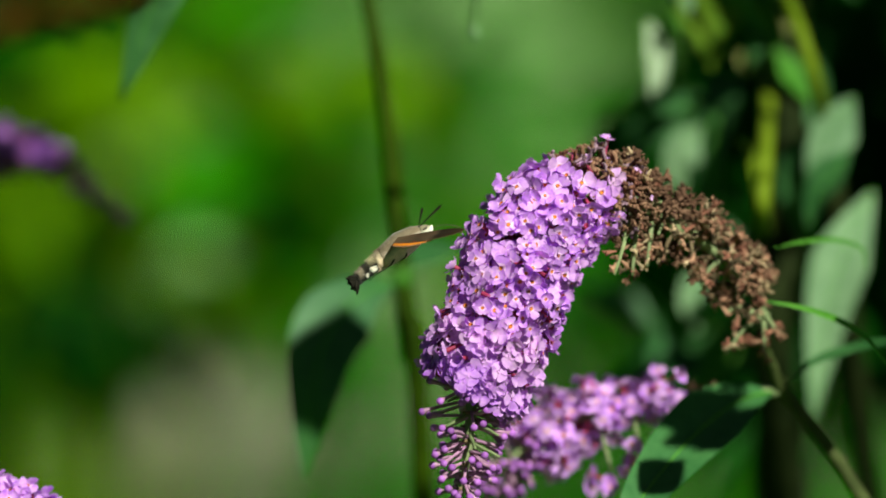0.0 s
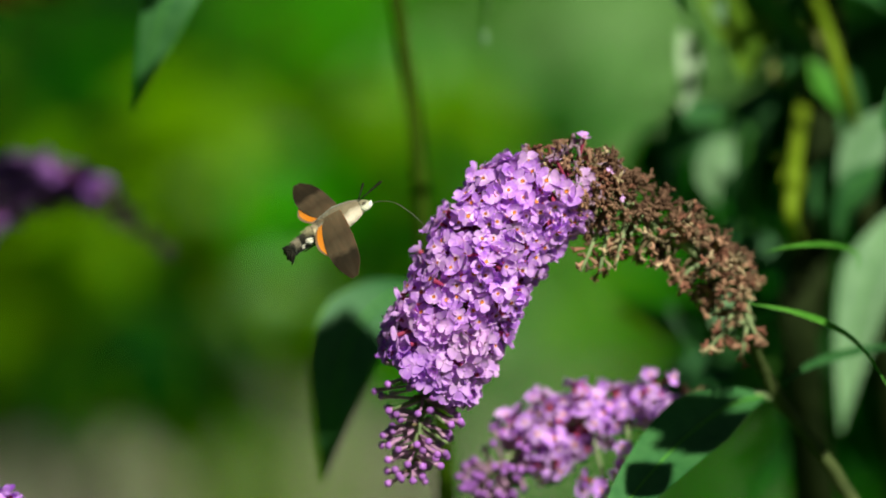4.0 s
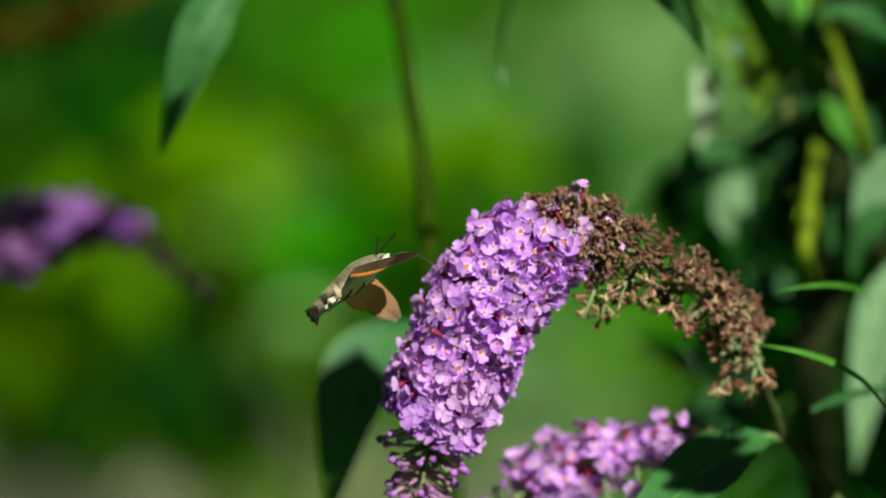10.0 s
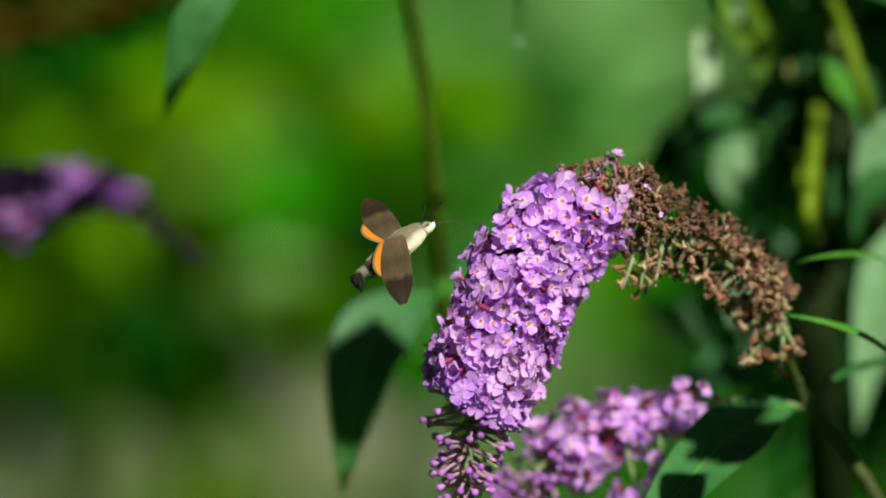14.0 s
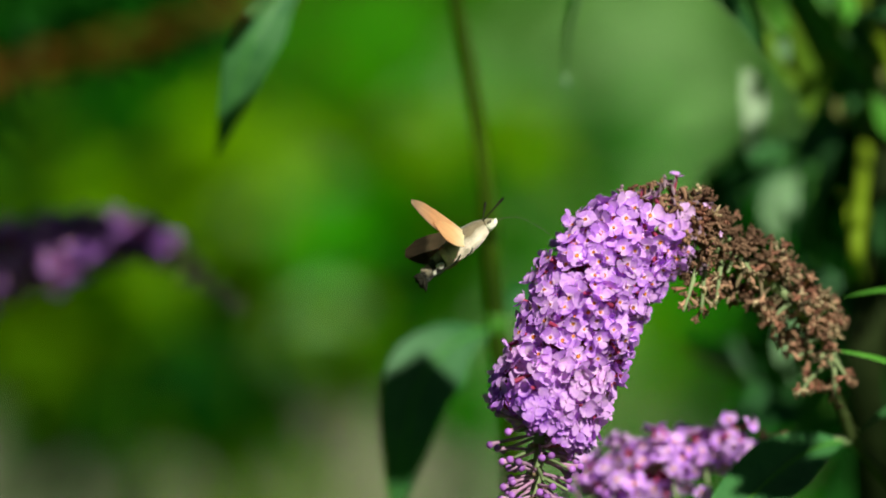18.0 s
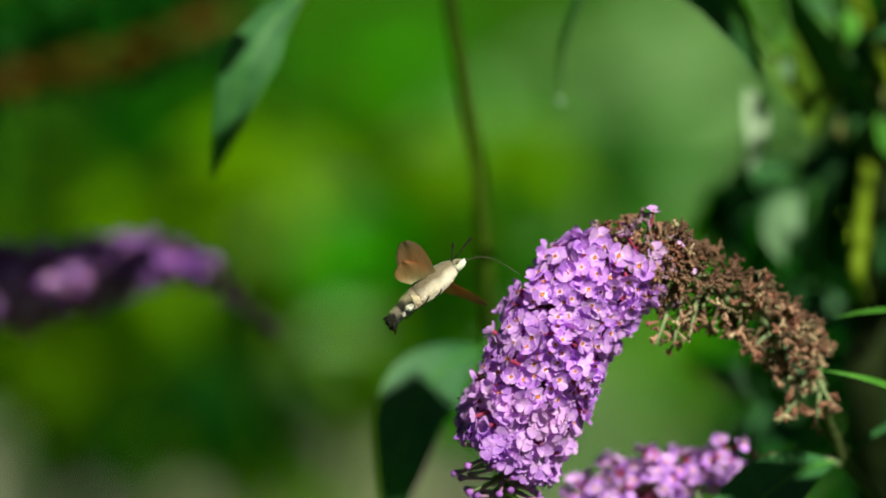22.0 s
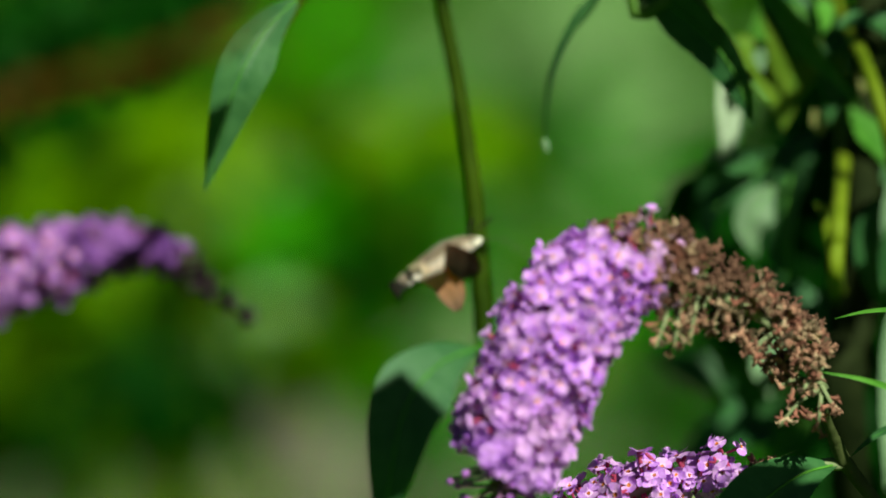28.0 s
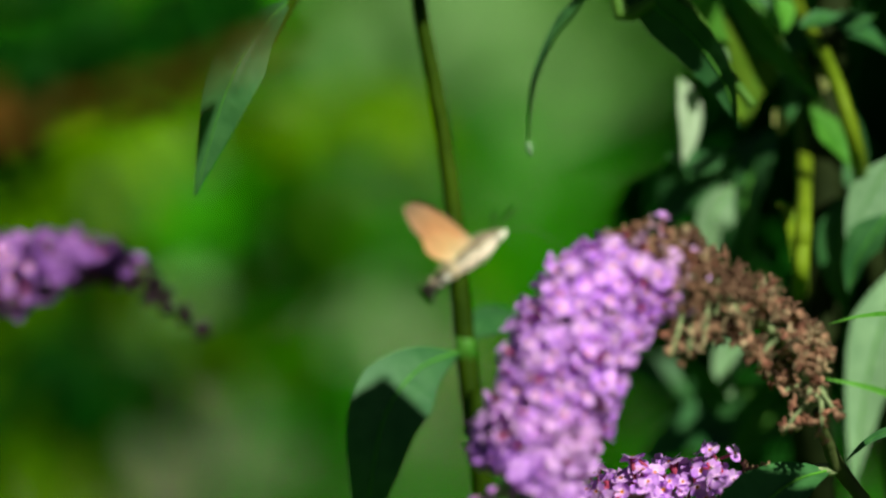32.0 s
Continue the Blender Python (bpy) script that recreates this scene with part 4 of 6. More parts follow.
leaf("leaf", local([(0.1018, 2.9808, 1.1815), (0.1112, 2.9910, 1.1822), (0.1221, 3.0009, 1.1813), (0.1304, 3.0105, 1.1773), (0.1313, 3.0095, 1.1704)], bush), 0.0014, BRACT, bush, "narrow bright green bract", seed=5)
leaf("leaf", local([(0.1067, 2.9947, 1.1370), (0.1155, 3.0056, 1.1425), (0.1264, 3.0160, 1.1448), (0.1375, 3.0262, 1.1456), (0.1522, 3.0362, 1.1450)], bush), 0.0030, LEAF, bush, "narrow dark green leaf", seed=6)

# ---- the stem behind, with its leaves ----
rear = thing("green_stem", (0.05, 3.19, -0.02), "slender upright green stem with a pair of broad leaves", "stem")
part("stem", mesh_from("stem", *tube(local([(-0.0209, 3.1186, 1.2907), (-0.0189, 3.1145, 1.2629), (-0.0140, 3.1107, 1.2369), (-0.0091, 3.1061, 1.2056), (-0.0048, 3.0990, 1.1570), (-0.0019, 3.0952, 1.1309), (0.0011, 3.0901, 1.0962)] + [Vector((0.02, 3.17, 0.6)), Vector((0.05, 3.19, -0.02))], rear), [0.0018, 0.0022, 0.0024, 0.0026, 0.0031, 0.0032, 0.0036, 0.005, 0.007], 8, 70, 0.04, 2, 0.06), STEM), rear)
part("joint", mesh_from("joint", *tube(local([(-0.0055, 3.0995, 1.1605), (-0.0048, 3.0989, 1.1567), (-0.0041, 3.0982, 1.1518)], rear), [0.0026, 0.0036, 0.0028], 9, 8, 0.06, 4), BRACT), rear)
leaf("leaf", local([(-0.0069, 3.0967, 1.1552), (-0.0196, 3.0881, 1.1507), (-0.0297, 3.0784, 1.1385), (-0.0340, 3.0735, 1.1190), (-0.0372, 3.0751, 1.0948)], rear), 0.0245, LEAF, rear, "broad green leaf, sunlit at the stalk and shaded below", facing=(0.1, -0.85, 0.5), fold=0.06, wave=0.03, seed=7)
leaf("leaf", local([(-0.0026, 3.1091, 1.1572), (0.0029, 3.1198, 1.1618), (0.0103, 3.1399, 1.1614), (0.0180, 3.1688, 1.1525)], rear), 0.012, LEAF, rear, "small dark green leaf", facing=(-0.6, -0.6, -0.5), seed=8)

# ---- leaves hanging from above ----
hang = thing("hanging_twig", (0.03, 3.2, 1.78), "hanging twig with long pointed green leaves", "twig")
part("stem", mesh_from("stem", *tube(local([Vector((0.03, 3.2, 1.78)), Vector((-0.01, 3.18, 1.5)), (-0.0399, 3.1084, 1.3117), (-0.0536, 3.0837, 1.2792), (-0.0632, 3.0816, 1.2637), (-0.0727, 3.0792, 1.2465), (-0.0806, 3.0772, 1.2318)], hang), [0.005, 0.004, 0.003, 0.0022, 0.0016, 0.001, 0.0005], 7, 40, 0.06, 5), STEM), hang)
leaf("leaf", local([(-0.0619, 3.082, 1.2675), (-0.0731, 3.074, 1.2571), (-0.0809, 3.068, 1.243), (-0.0861, 3.07, 1.2271), (-0.0915, 3.074, 1.2077)], hang), 0.0170, LEAF, hang, "long pointed leaf in sun, shaded at its tip", facing=(0.36, -0.75, 0.5), fold=0.35, seed=9)

hang2 = thing("hanging_twig", (0.19, 3.2, 1.62), "leafy twig whose dark green leaves hang into the light", "twig")
part("stem", mesh_from("stem", *tube(local([(0.19, 3.2, 1.62), (0.0492, 3.1, 1.2933), (0.0599, 3.09, 1.2689), (0.0679, 3.087, 1.2561), (0.0748, 3.085, 1.2441), (0.083, 3.083, 1.2338)], hang2), [0.004, 0.003, 0.0022, 0.0022, 0.0020, 0.0014], 7, 40, 0.06, 6), BRACT_DULL), hang2)
leaf("leaf", local([(0.0380, 3.1050, 1.2874), (0.0318, 3.1022, 1.2666), (0.0231, 3.1005, 1.2545), (0.0161, 3.0983, 1.2389), (0.0135, 3.0957, 1.2198)], hang2), 0.0074, LEAF, hang2, "narrow hanging leaf with a pale tip", facing=(-0.9, -0.3, -0.45), fold=0.4, seed=10)

part("leaf_tip", mesh_from("leaf_tip", *tube(local([(0.0137, 3.0959, 1.2212), (0.0142, 3.0956, 1.2190), (0.0147, 3.0953, 1.2167)], hang2), [0.0006, 0.0012, 0.0005], 7, 6, 0.1, 2), LEAF_PALE), hang2, "pale withered tip")
leaf("leaf", local([(0.037, 3.095, 1.278), (0.0509, 3.09, 1.2654), (0.0638, 3.085, 1.2555), (0.0733, 3.08, 1.2429), (0.0785, 3.078, 1.2274)], hang2), 0.0190, LEAF, hang2, "dark green hanging leaf with a sunlit margin", facing=(-0.5, -0.7, -0.2), seed=20, fold=0.3, wave=0.04, teeth=0.06)

# ---- the bush to the right: stems, lit leaves and the shaded inside ----
def stalk(points, radii, mat, parent, name="stem", n=40, seed=0):
    return part(name, mesh_from(name, *tube(local(points, parent), radii, 8, n, 0.06, seed), mat), parent)


side_bush = thing("flowering_bush", (0.30, 3.55, -0.02), "tall leafy bush with yellow green stems, dark and shaded inside", "bush")
# upright stems: shaded lengths coloured near-black, sunlit lengths yellow green
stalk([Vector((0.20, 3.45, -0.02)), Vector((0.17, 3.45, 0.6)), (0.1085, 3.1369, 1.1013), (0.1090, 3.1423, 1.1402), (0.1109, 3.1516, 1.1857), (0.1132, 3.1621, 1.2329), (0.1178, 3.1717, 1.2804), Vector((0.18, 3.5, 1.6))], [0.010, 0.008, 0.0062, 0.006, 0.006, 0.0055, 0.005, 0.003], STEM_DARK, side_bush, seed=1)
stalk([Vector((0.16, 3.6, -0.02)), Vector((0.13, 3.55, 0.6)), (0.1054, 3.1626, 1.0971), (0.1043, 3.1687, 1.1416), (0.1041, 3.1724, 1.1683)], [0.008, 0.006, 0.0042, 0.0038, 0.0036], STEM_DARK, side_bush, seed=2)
stalk([(0.1042, 3.1694, 1.1600), (0.1014, 3.1060, 1.1750), (0.1015, 3.1025, 1.1860), (0.1024, 3.1092, 1.1960), (0.1053, 3.1768, 1.2150), (0.0999, 3.1917, 1.2566), (0.0948, 3.2053, 1.2823)], [0.0026, 0.0026, 0.0028, 0.0026, 0.0022, 0.002, 0.0016], STEM_SUNLIT, side_bush, seed=2)
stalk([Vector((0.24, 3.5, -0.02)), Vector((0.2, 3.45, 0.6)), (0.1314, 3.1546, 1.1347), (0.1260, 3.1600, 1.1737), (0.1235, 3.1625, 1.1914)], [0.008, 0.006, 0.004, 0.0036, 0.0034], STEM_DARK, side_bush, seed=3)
stalk([(0.1235, 3.1625, 1.1914), (0.1188, 3.1153, 1.2155), (0.1118, 3.1185, 1.2382), (0.1027, 3.1713, 1.2553), (0.0959, 3.1847, 1.2791)], [0.0022, 0.0024, 0.0022, 0.0018, 0.0016], STEM_SUNLIT, side_bush, seed=3)

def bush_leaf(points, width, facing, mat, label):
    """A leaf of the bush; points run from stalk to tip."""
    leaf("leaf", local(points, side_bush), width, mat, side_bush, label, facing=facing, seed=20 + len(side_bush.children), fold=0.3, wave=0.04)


# sunlight on the pale, olive and yellow green leaves is partly their colour
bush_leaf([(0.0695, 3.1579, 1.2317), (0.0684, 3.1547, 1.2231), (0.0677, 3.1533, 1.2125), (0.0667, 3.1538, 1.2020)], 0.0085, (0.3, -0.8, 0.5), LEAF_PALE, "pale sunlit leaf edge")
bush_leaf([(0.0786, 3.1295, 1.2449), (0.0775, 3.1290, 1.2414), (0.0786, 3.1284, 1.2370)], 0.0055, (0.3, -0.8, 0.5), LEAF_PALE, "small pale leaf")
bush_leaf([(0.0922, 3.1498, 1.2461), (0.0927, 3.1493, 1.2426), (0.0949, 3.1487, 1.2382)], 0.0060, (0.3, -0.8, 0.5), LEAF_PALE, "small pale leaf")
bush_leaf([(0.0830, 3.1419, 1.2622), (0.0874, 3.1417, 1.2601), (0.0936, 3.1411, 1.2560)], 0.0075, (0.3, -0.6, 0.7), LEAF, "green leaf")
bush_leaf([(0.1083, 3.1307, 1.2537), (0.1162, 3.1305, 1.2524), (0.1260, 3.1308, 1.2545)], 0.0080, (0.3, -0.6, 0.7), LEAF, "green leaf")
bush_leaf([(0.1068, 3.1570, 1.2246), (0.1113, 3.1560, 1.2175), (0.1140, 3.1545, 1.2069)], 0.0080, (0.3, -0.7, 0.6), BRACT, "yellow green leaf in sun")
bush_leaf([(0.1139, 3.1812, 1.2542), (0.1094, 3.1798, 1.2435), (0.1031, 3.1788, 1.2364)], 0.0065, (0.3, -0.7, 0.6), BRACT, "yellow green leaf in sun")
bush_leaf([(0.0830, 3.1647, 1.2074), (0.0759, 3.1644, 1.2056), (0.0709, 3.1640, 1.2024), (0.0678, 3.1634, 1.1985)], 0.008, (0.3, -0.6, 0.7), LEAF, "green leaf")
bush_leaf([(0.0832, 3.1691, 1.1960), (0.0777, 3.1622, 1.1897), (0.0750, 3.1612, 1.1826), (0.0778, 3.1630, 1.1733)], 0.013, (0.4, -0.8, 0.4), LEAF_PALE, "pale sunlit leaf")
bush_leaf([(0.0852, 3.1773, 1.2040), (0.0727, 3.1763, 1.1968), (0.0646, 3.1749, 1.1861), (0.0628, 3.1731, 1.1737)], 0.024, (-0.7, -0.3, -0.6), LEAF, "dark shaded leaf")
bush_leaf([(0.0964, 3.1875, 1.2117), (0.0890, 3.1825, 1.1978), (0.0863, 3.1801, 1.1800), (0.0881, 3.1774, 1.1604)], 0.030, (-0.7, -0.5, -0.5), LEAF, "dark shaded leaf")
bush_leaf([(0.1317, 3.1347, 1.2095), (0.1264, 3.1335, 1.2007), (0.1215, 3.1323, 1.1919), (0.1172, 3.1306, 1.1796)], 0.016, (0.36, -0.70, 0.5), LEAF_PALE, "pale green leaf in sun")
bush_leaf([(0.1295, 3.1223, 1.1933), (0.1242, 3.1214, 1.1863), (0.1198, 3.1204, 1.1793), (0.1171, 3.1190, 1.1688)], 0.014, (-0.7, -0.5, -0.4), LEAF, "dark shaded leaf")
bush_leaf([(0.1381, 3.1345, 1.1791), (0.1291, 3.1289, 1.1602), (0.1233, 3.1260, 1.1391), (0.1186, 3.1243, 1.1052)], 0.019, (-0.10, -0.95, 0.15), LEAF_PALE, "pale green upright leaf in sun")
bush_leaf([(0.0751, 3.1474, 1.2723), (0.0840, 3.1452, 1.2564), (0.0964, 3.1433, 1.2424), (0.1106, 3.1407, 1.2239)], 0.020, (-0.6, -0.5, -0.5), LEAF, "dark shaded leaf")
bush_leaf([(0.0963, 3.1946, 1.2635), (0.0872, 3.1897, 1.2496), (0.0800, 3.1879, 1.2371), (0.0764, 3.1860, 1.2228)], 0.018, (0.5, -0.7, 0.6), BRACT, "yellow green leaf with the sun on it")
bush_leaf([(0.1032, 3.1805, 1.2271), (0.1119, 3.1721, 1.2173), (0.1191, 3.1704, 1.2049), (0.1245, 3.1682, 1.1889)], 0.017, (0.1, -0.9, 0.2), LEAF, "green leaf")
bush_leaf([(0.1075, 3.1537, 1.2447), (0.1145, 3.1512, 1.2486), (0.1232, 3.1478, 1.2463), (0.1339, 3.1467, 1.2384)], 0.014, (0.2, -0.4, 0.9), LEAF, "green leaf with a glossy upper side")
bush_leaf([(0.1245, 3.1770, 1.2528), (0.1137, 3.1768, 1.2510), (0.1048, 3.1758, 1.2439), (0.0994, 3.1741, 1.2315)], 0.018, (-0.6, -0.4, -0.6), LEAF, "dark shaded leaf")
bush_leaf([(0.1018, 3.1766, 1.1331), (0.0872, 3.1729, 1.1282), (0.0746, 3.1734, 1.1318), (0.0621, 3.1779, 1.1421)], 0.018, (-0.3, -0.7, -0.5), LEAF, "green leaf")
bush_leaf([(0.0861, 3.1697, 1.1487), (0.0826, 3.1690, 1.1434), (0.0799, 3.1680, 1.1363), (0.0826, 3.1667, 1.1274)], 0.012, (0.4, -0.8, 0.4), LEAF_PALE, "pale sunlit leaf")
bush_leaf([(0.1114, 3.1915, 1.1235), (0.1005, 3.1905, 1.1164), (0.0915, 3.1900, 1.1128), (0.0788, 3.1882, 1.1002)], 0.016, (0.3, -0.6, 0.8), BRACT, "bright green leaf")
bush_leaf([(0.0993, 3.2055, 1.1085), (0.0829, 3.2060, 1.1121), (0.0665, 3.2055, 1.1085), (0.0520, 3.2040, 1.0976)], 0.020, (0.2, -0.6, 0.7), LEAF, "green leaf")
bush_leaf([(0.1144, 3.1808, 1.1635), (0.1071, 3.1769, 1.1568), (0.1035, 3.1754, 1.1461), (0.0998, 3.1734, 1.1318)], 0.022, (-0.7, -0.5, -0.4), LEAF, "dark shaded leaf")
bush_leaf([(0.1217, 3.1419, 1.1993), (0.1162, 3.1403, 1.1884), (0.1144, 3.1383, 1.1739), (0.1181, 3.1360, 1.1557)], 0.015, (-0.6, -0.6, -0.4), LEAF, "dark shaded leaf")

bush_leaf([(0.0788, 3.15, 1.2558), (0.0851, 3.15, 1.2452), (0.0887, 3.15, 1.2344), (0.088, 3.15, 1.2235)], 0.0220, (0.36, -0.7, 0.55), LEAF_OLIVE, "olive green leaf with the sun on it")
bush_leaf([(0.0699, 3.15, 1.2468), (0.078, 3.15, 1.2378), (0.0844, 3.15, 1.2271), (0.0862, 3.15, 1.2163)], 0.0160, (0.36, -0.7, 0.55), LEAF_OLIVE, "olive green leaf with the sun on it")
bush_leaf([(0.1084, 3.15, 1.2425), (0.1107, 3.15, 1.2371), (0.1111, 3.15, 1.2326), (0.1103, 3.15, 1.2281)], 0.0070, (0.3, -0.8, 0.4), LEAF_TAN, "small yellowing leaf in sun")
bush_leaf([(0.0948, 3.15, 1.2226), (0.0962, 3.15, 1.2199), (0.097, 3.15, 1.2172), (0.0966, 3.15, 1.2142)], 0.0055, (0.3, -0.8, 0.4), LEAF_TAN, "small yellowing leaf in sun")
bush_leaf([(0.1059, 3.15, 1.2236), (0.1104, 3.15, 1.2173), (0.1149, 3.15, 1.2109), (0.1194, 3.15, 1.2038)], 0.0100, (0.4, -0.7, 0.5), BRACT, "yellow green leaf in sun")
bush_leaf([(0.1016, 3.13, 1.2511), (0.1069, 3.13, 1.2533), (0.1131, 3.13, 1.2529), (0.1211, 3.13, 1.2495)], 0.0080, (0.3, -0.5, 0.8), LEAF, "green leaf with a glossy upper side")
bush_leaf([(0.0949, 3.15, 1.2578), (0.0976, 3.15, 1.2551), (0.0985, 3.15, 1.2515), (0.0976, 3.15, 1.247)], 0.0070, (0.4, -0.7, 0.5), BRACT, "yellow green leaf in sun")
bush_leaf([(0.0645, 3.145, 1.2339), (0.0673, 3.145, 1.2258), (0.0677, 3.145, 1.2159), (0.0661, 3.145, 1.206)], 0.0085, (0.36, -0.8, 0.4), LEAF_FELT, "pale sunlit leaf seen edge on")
bush_leaf([(0.0960, 3.14, 1.194), (0.1004, 3.14, 1.1895), (0.1020, 3.14, 1.1823), (0.1010, 3.14, 1.1713)], 0.0080, (0.36, -0.8, 0.4), STEM_SUNLIT, "bright yellow green leaf in sun")
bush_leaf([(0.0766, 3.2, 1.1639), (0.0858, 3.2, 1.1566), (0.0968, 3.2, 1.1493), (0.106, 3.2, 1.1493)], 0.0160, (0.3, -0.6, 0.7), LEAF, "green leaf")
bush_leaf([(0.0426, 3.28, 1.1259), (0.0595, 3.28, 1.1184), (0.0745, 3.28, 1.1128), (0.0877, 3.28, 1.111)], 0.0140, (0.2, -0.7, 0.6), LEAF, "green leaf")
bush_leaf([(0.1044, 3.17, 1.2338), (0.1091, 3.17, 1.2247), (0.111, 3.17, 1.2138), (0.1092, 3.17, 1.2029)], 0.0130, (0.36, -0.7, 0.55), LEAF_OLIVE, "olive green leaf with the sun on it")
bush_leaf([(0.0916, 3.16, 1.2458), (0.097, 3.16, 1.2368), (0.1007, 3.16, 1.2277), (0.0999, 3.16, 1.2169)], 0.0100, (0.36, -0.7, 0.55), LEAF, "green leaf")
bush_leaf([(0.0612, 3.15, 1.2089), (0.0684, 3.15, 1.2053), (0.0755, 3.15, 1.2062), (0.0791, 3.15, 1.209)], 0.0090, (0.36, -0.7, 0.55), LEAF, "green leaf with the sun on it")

# the bush's inside, shade put into its leaf colour, and the leafy body over it
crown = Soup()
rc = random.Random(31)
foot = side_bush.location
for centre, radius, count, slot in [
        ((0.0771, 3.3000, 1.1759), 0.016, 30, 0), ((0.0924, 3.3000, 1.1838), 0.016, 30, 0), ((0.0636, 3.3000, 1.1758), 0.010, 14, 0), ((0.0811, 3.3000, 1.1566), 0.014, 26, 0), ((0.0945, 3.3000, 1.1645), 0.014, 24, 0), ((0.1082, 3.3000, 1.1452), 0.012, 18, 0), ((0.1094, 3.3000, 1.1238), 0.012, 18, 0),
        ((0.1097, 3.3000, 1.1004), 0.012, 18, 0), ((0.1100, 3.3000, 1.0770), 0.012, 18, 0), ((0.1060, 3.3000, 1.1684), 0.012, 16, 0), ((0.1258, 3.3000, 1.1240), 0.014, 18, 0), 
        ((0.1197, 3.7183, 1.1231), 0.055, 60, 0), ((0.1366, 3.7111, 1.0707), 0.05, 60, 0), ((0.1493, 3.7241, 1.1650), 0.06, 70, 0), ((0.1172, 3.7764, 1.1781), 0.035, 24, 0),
        # unseen clumps added above the view to shade the inside
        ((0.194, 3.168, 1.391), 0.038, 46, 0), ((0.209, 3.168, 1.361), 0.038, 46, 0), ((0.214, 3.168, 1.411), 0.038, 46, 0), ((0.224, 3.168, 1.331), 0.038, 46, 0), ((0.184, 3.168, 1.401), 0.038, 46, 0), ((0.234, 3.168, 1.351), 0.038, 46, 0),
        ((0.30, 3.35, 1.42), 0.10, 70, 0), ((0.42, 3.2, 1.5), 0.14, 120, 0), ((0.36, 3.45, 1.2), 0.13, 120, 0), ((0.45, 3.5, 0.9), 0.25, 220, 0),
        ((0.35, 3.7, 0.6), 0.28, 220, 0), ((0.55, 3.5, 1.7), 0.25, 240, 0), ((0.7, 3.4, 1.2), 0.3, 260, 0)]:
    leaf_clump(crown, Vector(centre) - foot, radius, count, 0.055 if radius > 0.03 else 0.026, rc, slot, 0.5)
part("crown", crown.mesh("crown", [FOLIAGE_SHADED]), side_bush, "dense foliage with shade in its dark green")
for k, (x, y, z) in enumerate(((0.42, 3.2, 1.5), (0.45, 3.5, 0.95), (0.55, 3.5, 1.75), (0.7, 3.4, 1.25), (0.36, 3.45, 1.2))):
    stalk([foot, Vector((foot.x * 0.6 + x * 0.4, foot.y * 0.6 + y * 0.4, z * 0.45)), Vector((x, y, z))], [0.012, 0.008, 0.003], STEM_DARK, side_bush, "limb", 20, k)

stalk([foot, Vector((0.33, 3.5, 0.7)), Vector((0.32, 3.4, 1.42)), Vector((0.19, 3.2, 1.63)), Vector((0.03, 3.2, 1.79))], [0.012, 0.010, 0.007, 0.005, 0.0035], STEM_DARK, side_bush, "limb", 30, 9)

# ---- an unseen leafy twig added overhead to throw shade on the leaves below ----
over = thing("overhanging_twig", (0.34, 3.06, 1.62), "unseen twig added overhead, its green leaves placed to cast shade", "twig")
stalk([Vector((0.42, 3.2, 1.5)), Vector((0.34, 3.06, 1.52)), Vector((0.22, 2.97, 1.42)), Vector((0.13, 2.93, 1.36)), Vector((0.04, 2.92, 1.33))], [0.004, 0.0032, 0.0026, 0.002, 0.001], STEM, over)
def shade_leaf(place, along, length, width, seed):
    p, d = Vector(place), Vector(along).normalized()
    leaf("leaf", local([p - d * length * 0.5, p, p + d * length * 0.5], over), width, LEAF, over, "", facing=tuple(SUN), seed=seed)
# each leaf is set out of view, sunward of the spot it darkens
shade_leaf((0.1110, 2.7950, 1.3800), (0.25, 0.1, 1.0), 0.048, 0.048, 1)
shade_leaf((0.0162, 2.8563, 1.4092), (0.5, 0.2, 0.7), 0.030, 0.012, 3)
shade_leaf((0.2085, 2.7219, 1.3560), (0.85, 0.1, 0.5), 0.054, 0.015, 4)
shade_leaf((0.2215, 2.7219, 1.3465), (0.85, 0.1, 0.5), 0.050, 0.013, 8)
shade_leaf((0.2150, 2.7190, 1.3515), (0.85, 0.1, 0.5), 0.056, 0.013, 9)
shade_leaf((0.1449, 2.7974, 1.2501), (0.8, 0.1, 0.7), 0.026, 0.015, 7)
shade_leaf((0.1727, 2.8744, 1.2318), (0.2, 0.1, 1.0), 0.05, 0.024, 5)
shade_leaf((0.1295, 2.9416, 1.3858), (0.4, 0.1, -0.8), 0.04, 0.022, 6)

# ---- an unseen leafy branch, added to shade the violet spike until it swings away ----
shade_branch = thing("leafy_branch", (-0.02, 3.30, 1.95), "unseen leafy branch added above to shade the violet spike", "branch")
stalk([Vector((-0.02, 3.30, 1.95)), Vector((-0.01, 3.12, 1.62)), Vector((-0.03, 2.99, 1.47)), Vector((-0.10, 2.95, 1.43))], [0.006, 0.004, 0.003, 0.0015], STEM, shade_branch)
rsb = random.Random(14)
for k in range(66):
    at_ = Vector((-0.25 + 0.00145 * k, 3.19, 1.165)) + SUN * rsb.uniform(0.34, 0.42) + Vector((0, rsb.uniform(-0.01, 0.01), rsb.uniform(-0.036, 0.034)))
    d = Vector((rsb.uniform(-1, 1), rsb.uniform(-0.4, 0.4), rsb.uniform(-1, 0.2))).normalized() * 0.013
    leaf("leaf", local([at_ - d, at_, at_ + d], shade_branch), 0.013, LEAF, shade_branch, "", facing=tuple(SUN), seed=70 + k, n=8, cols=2)


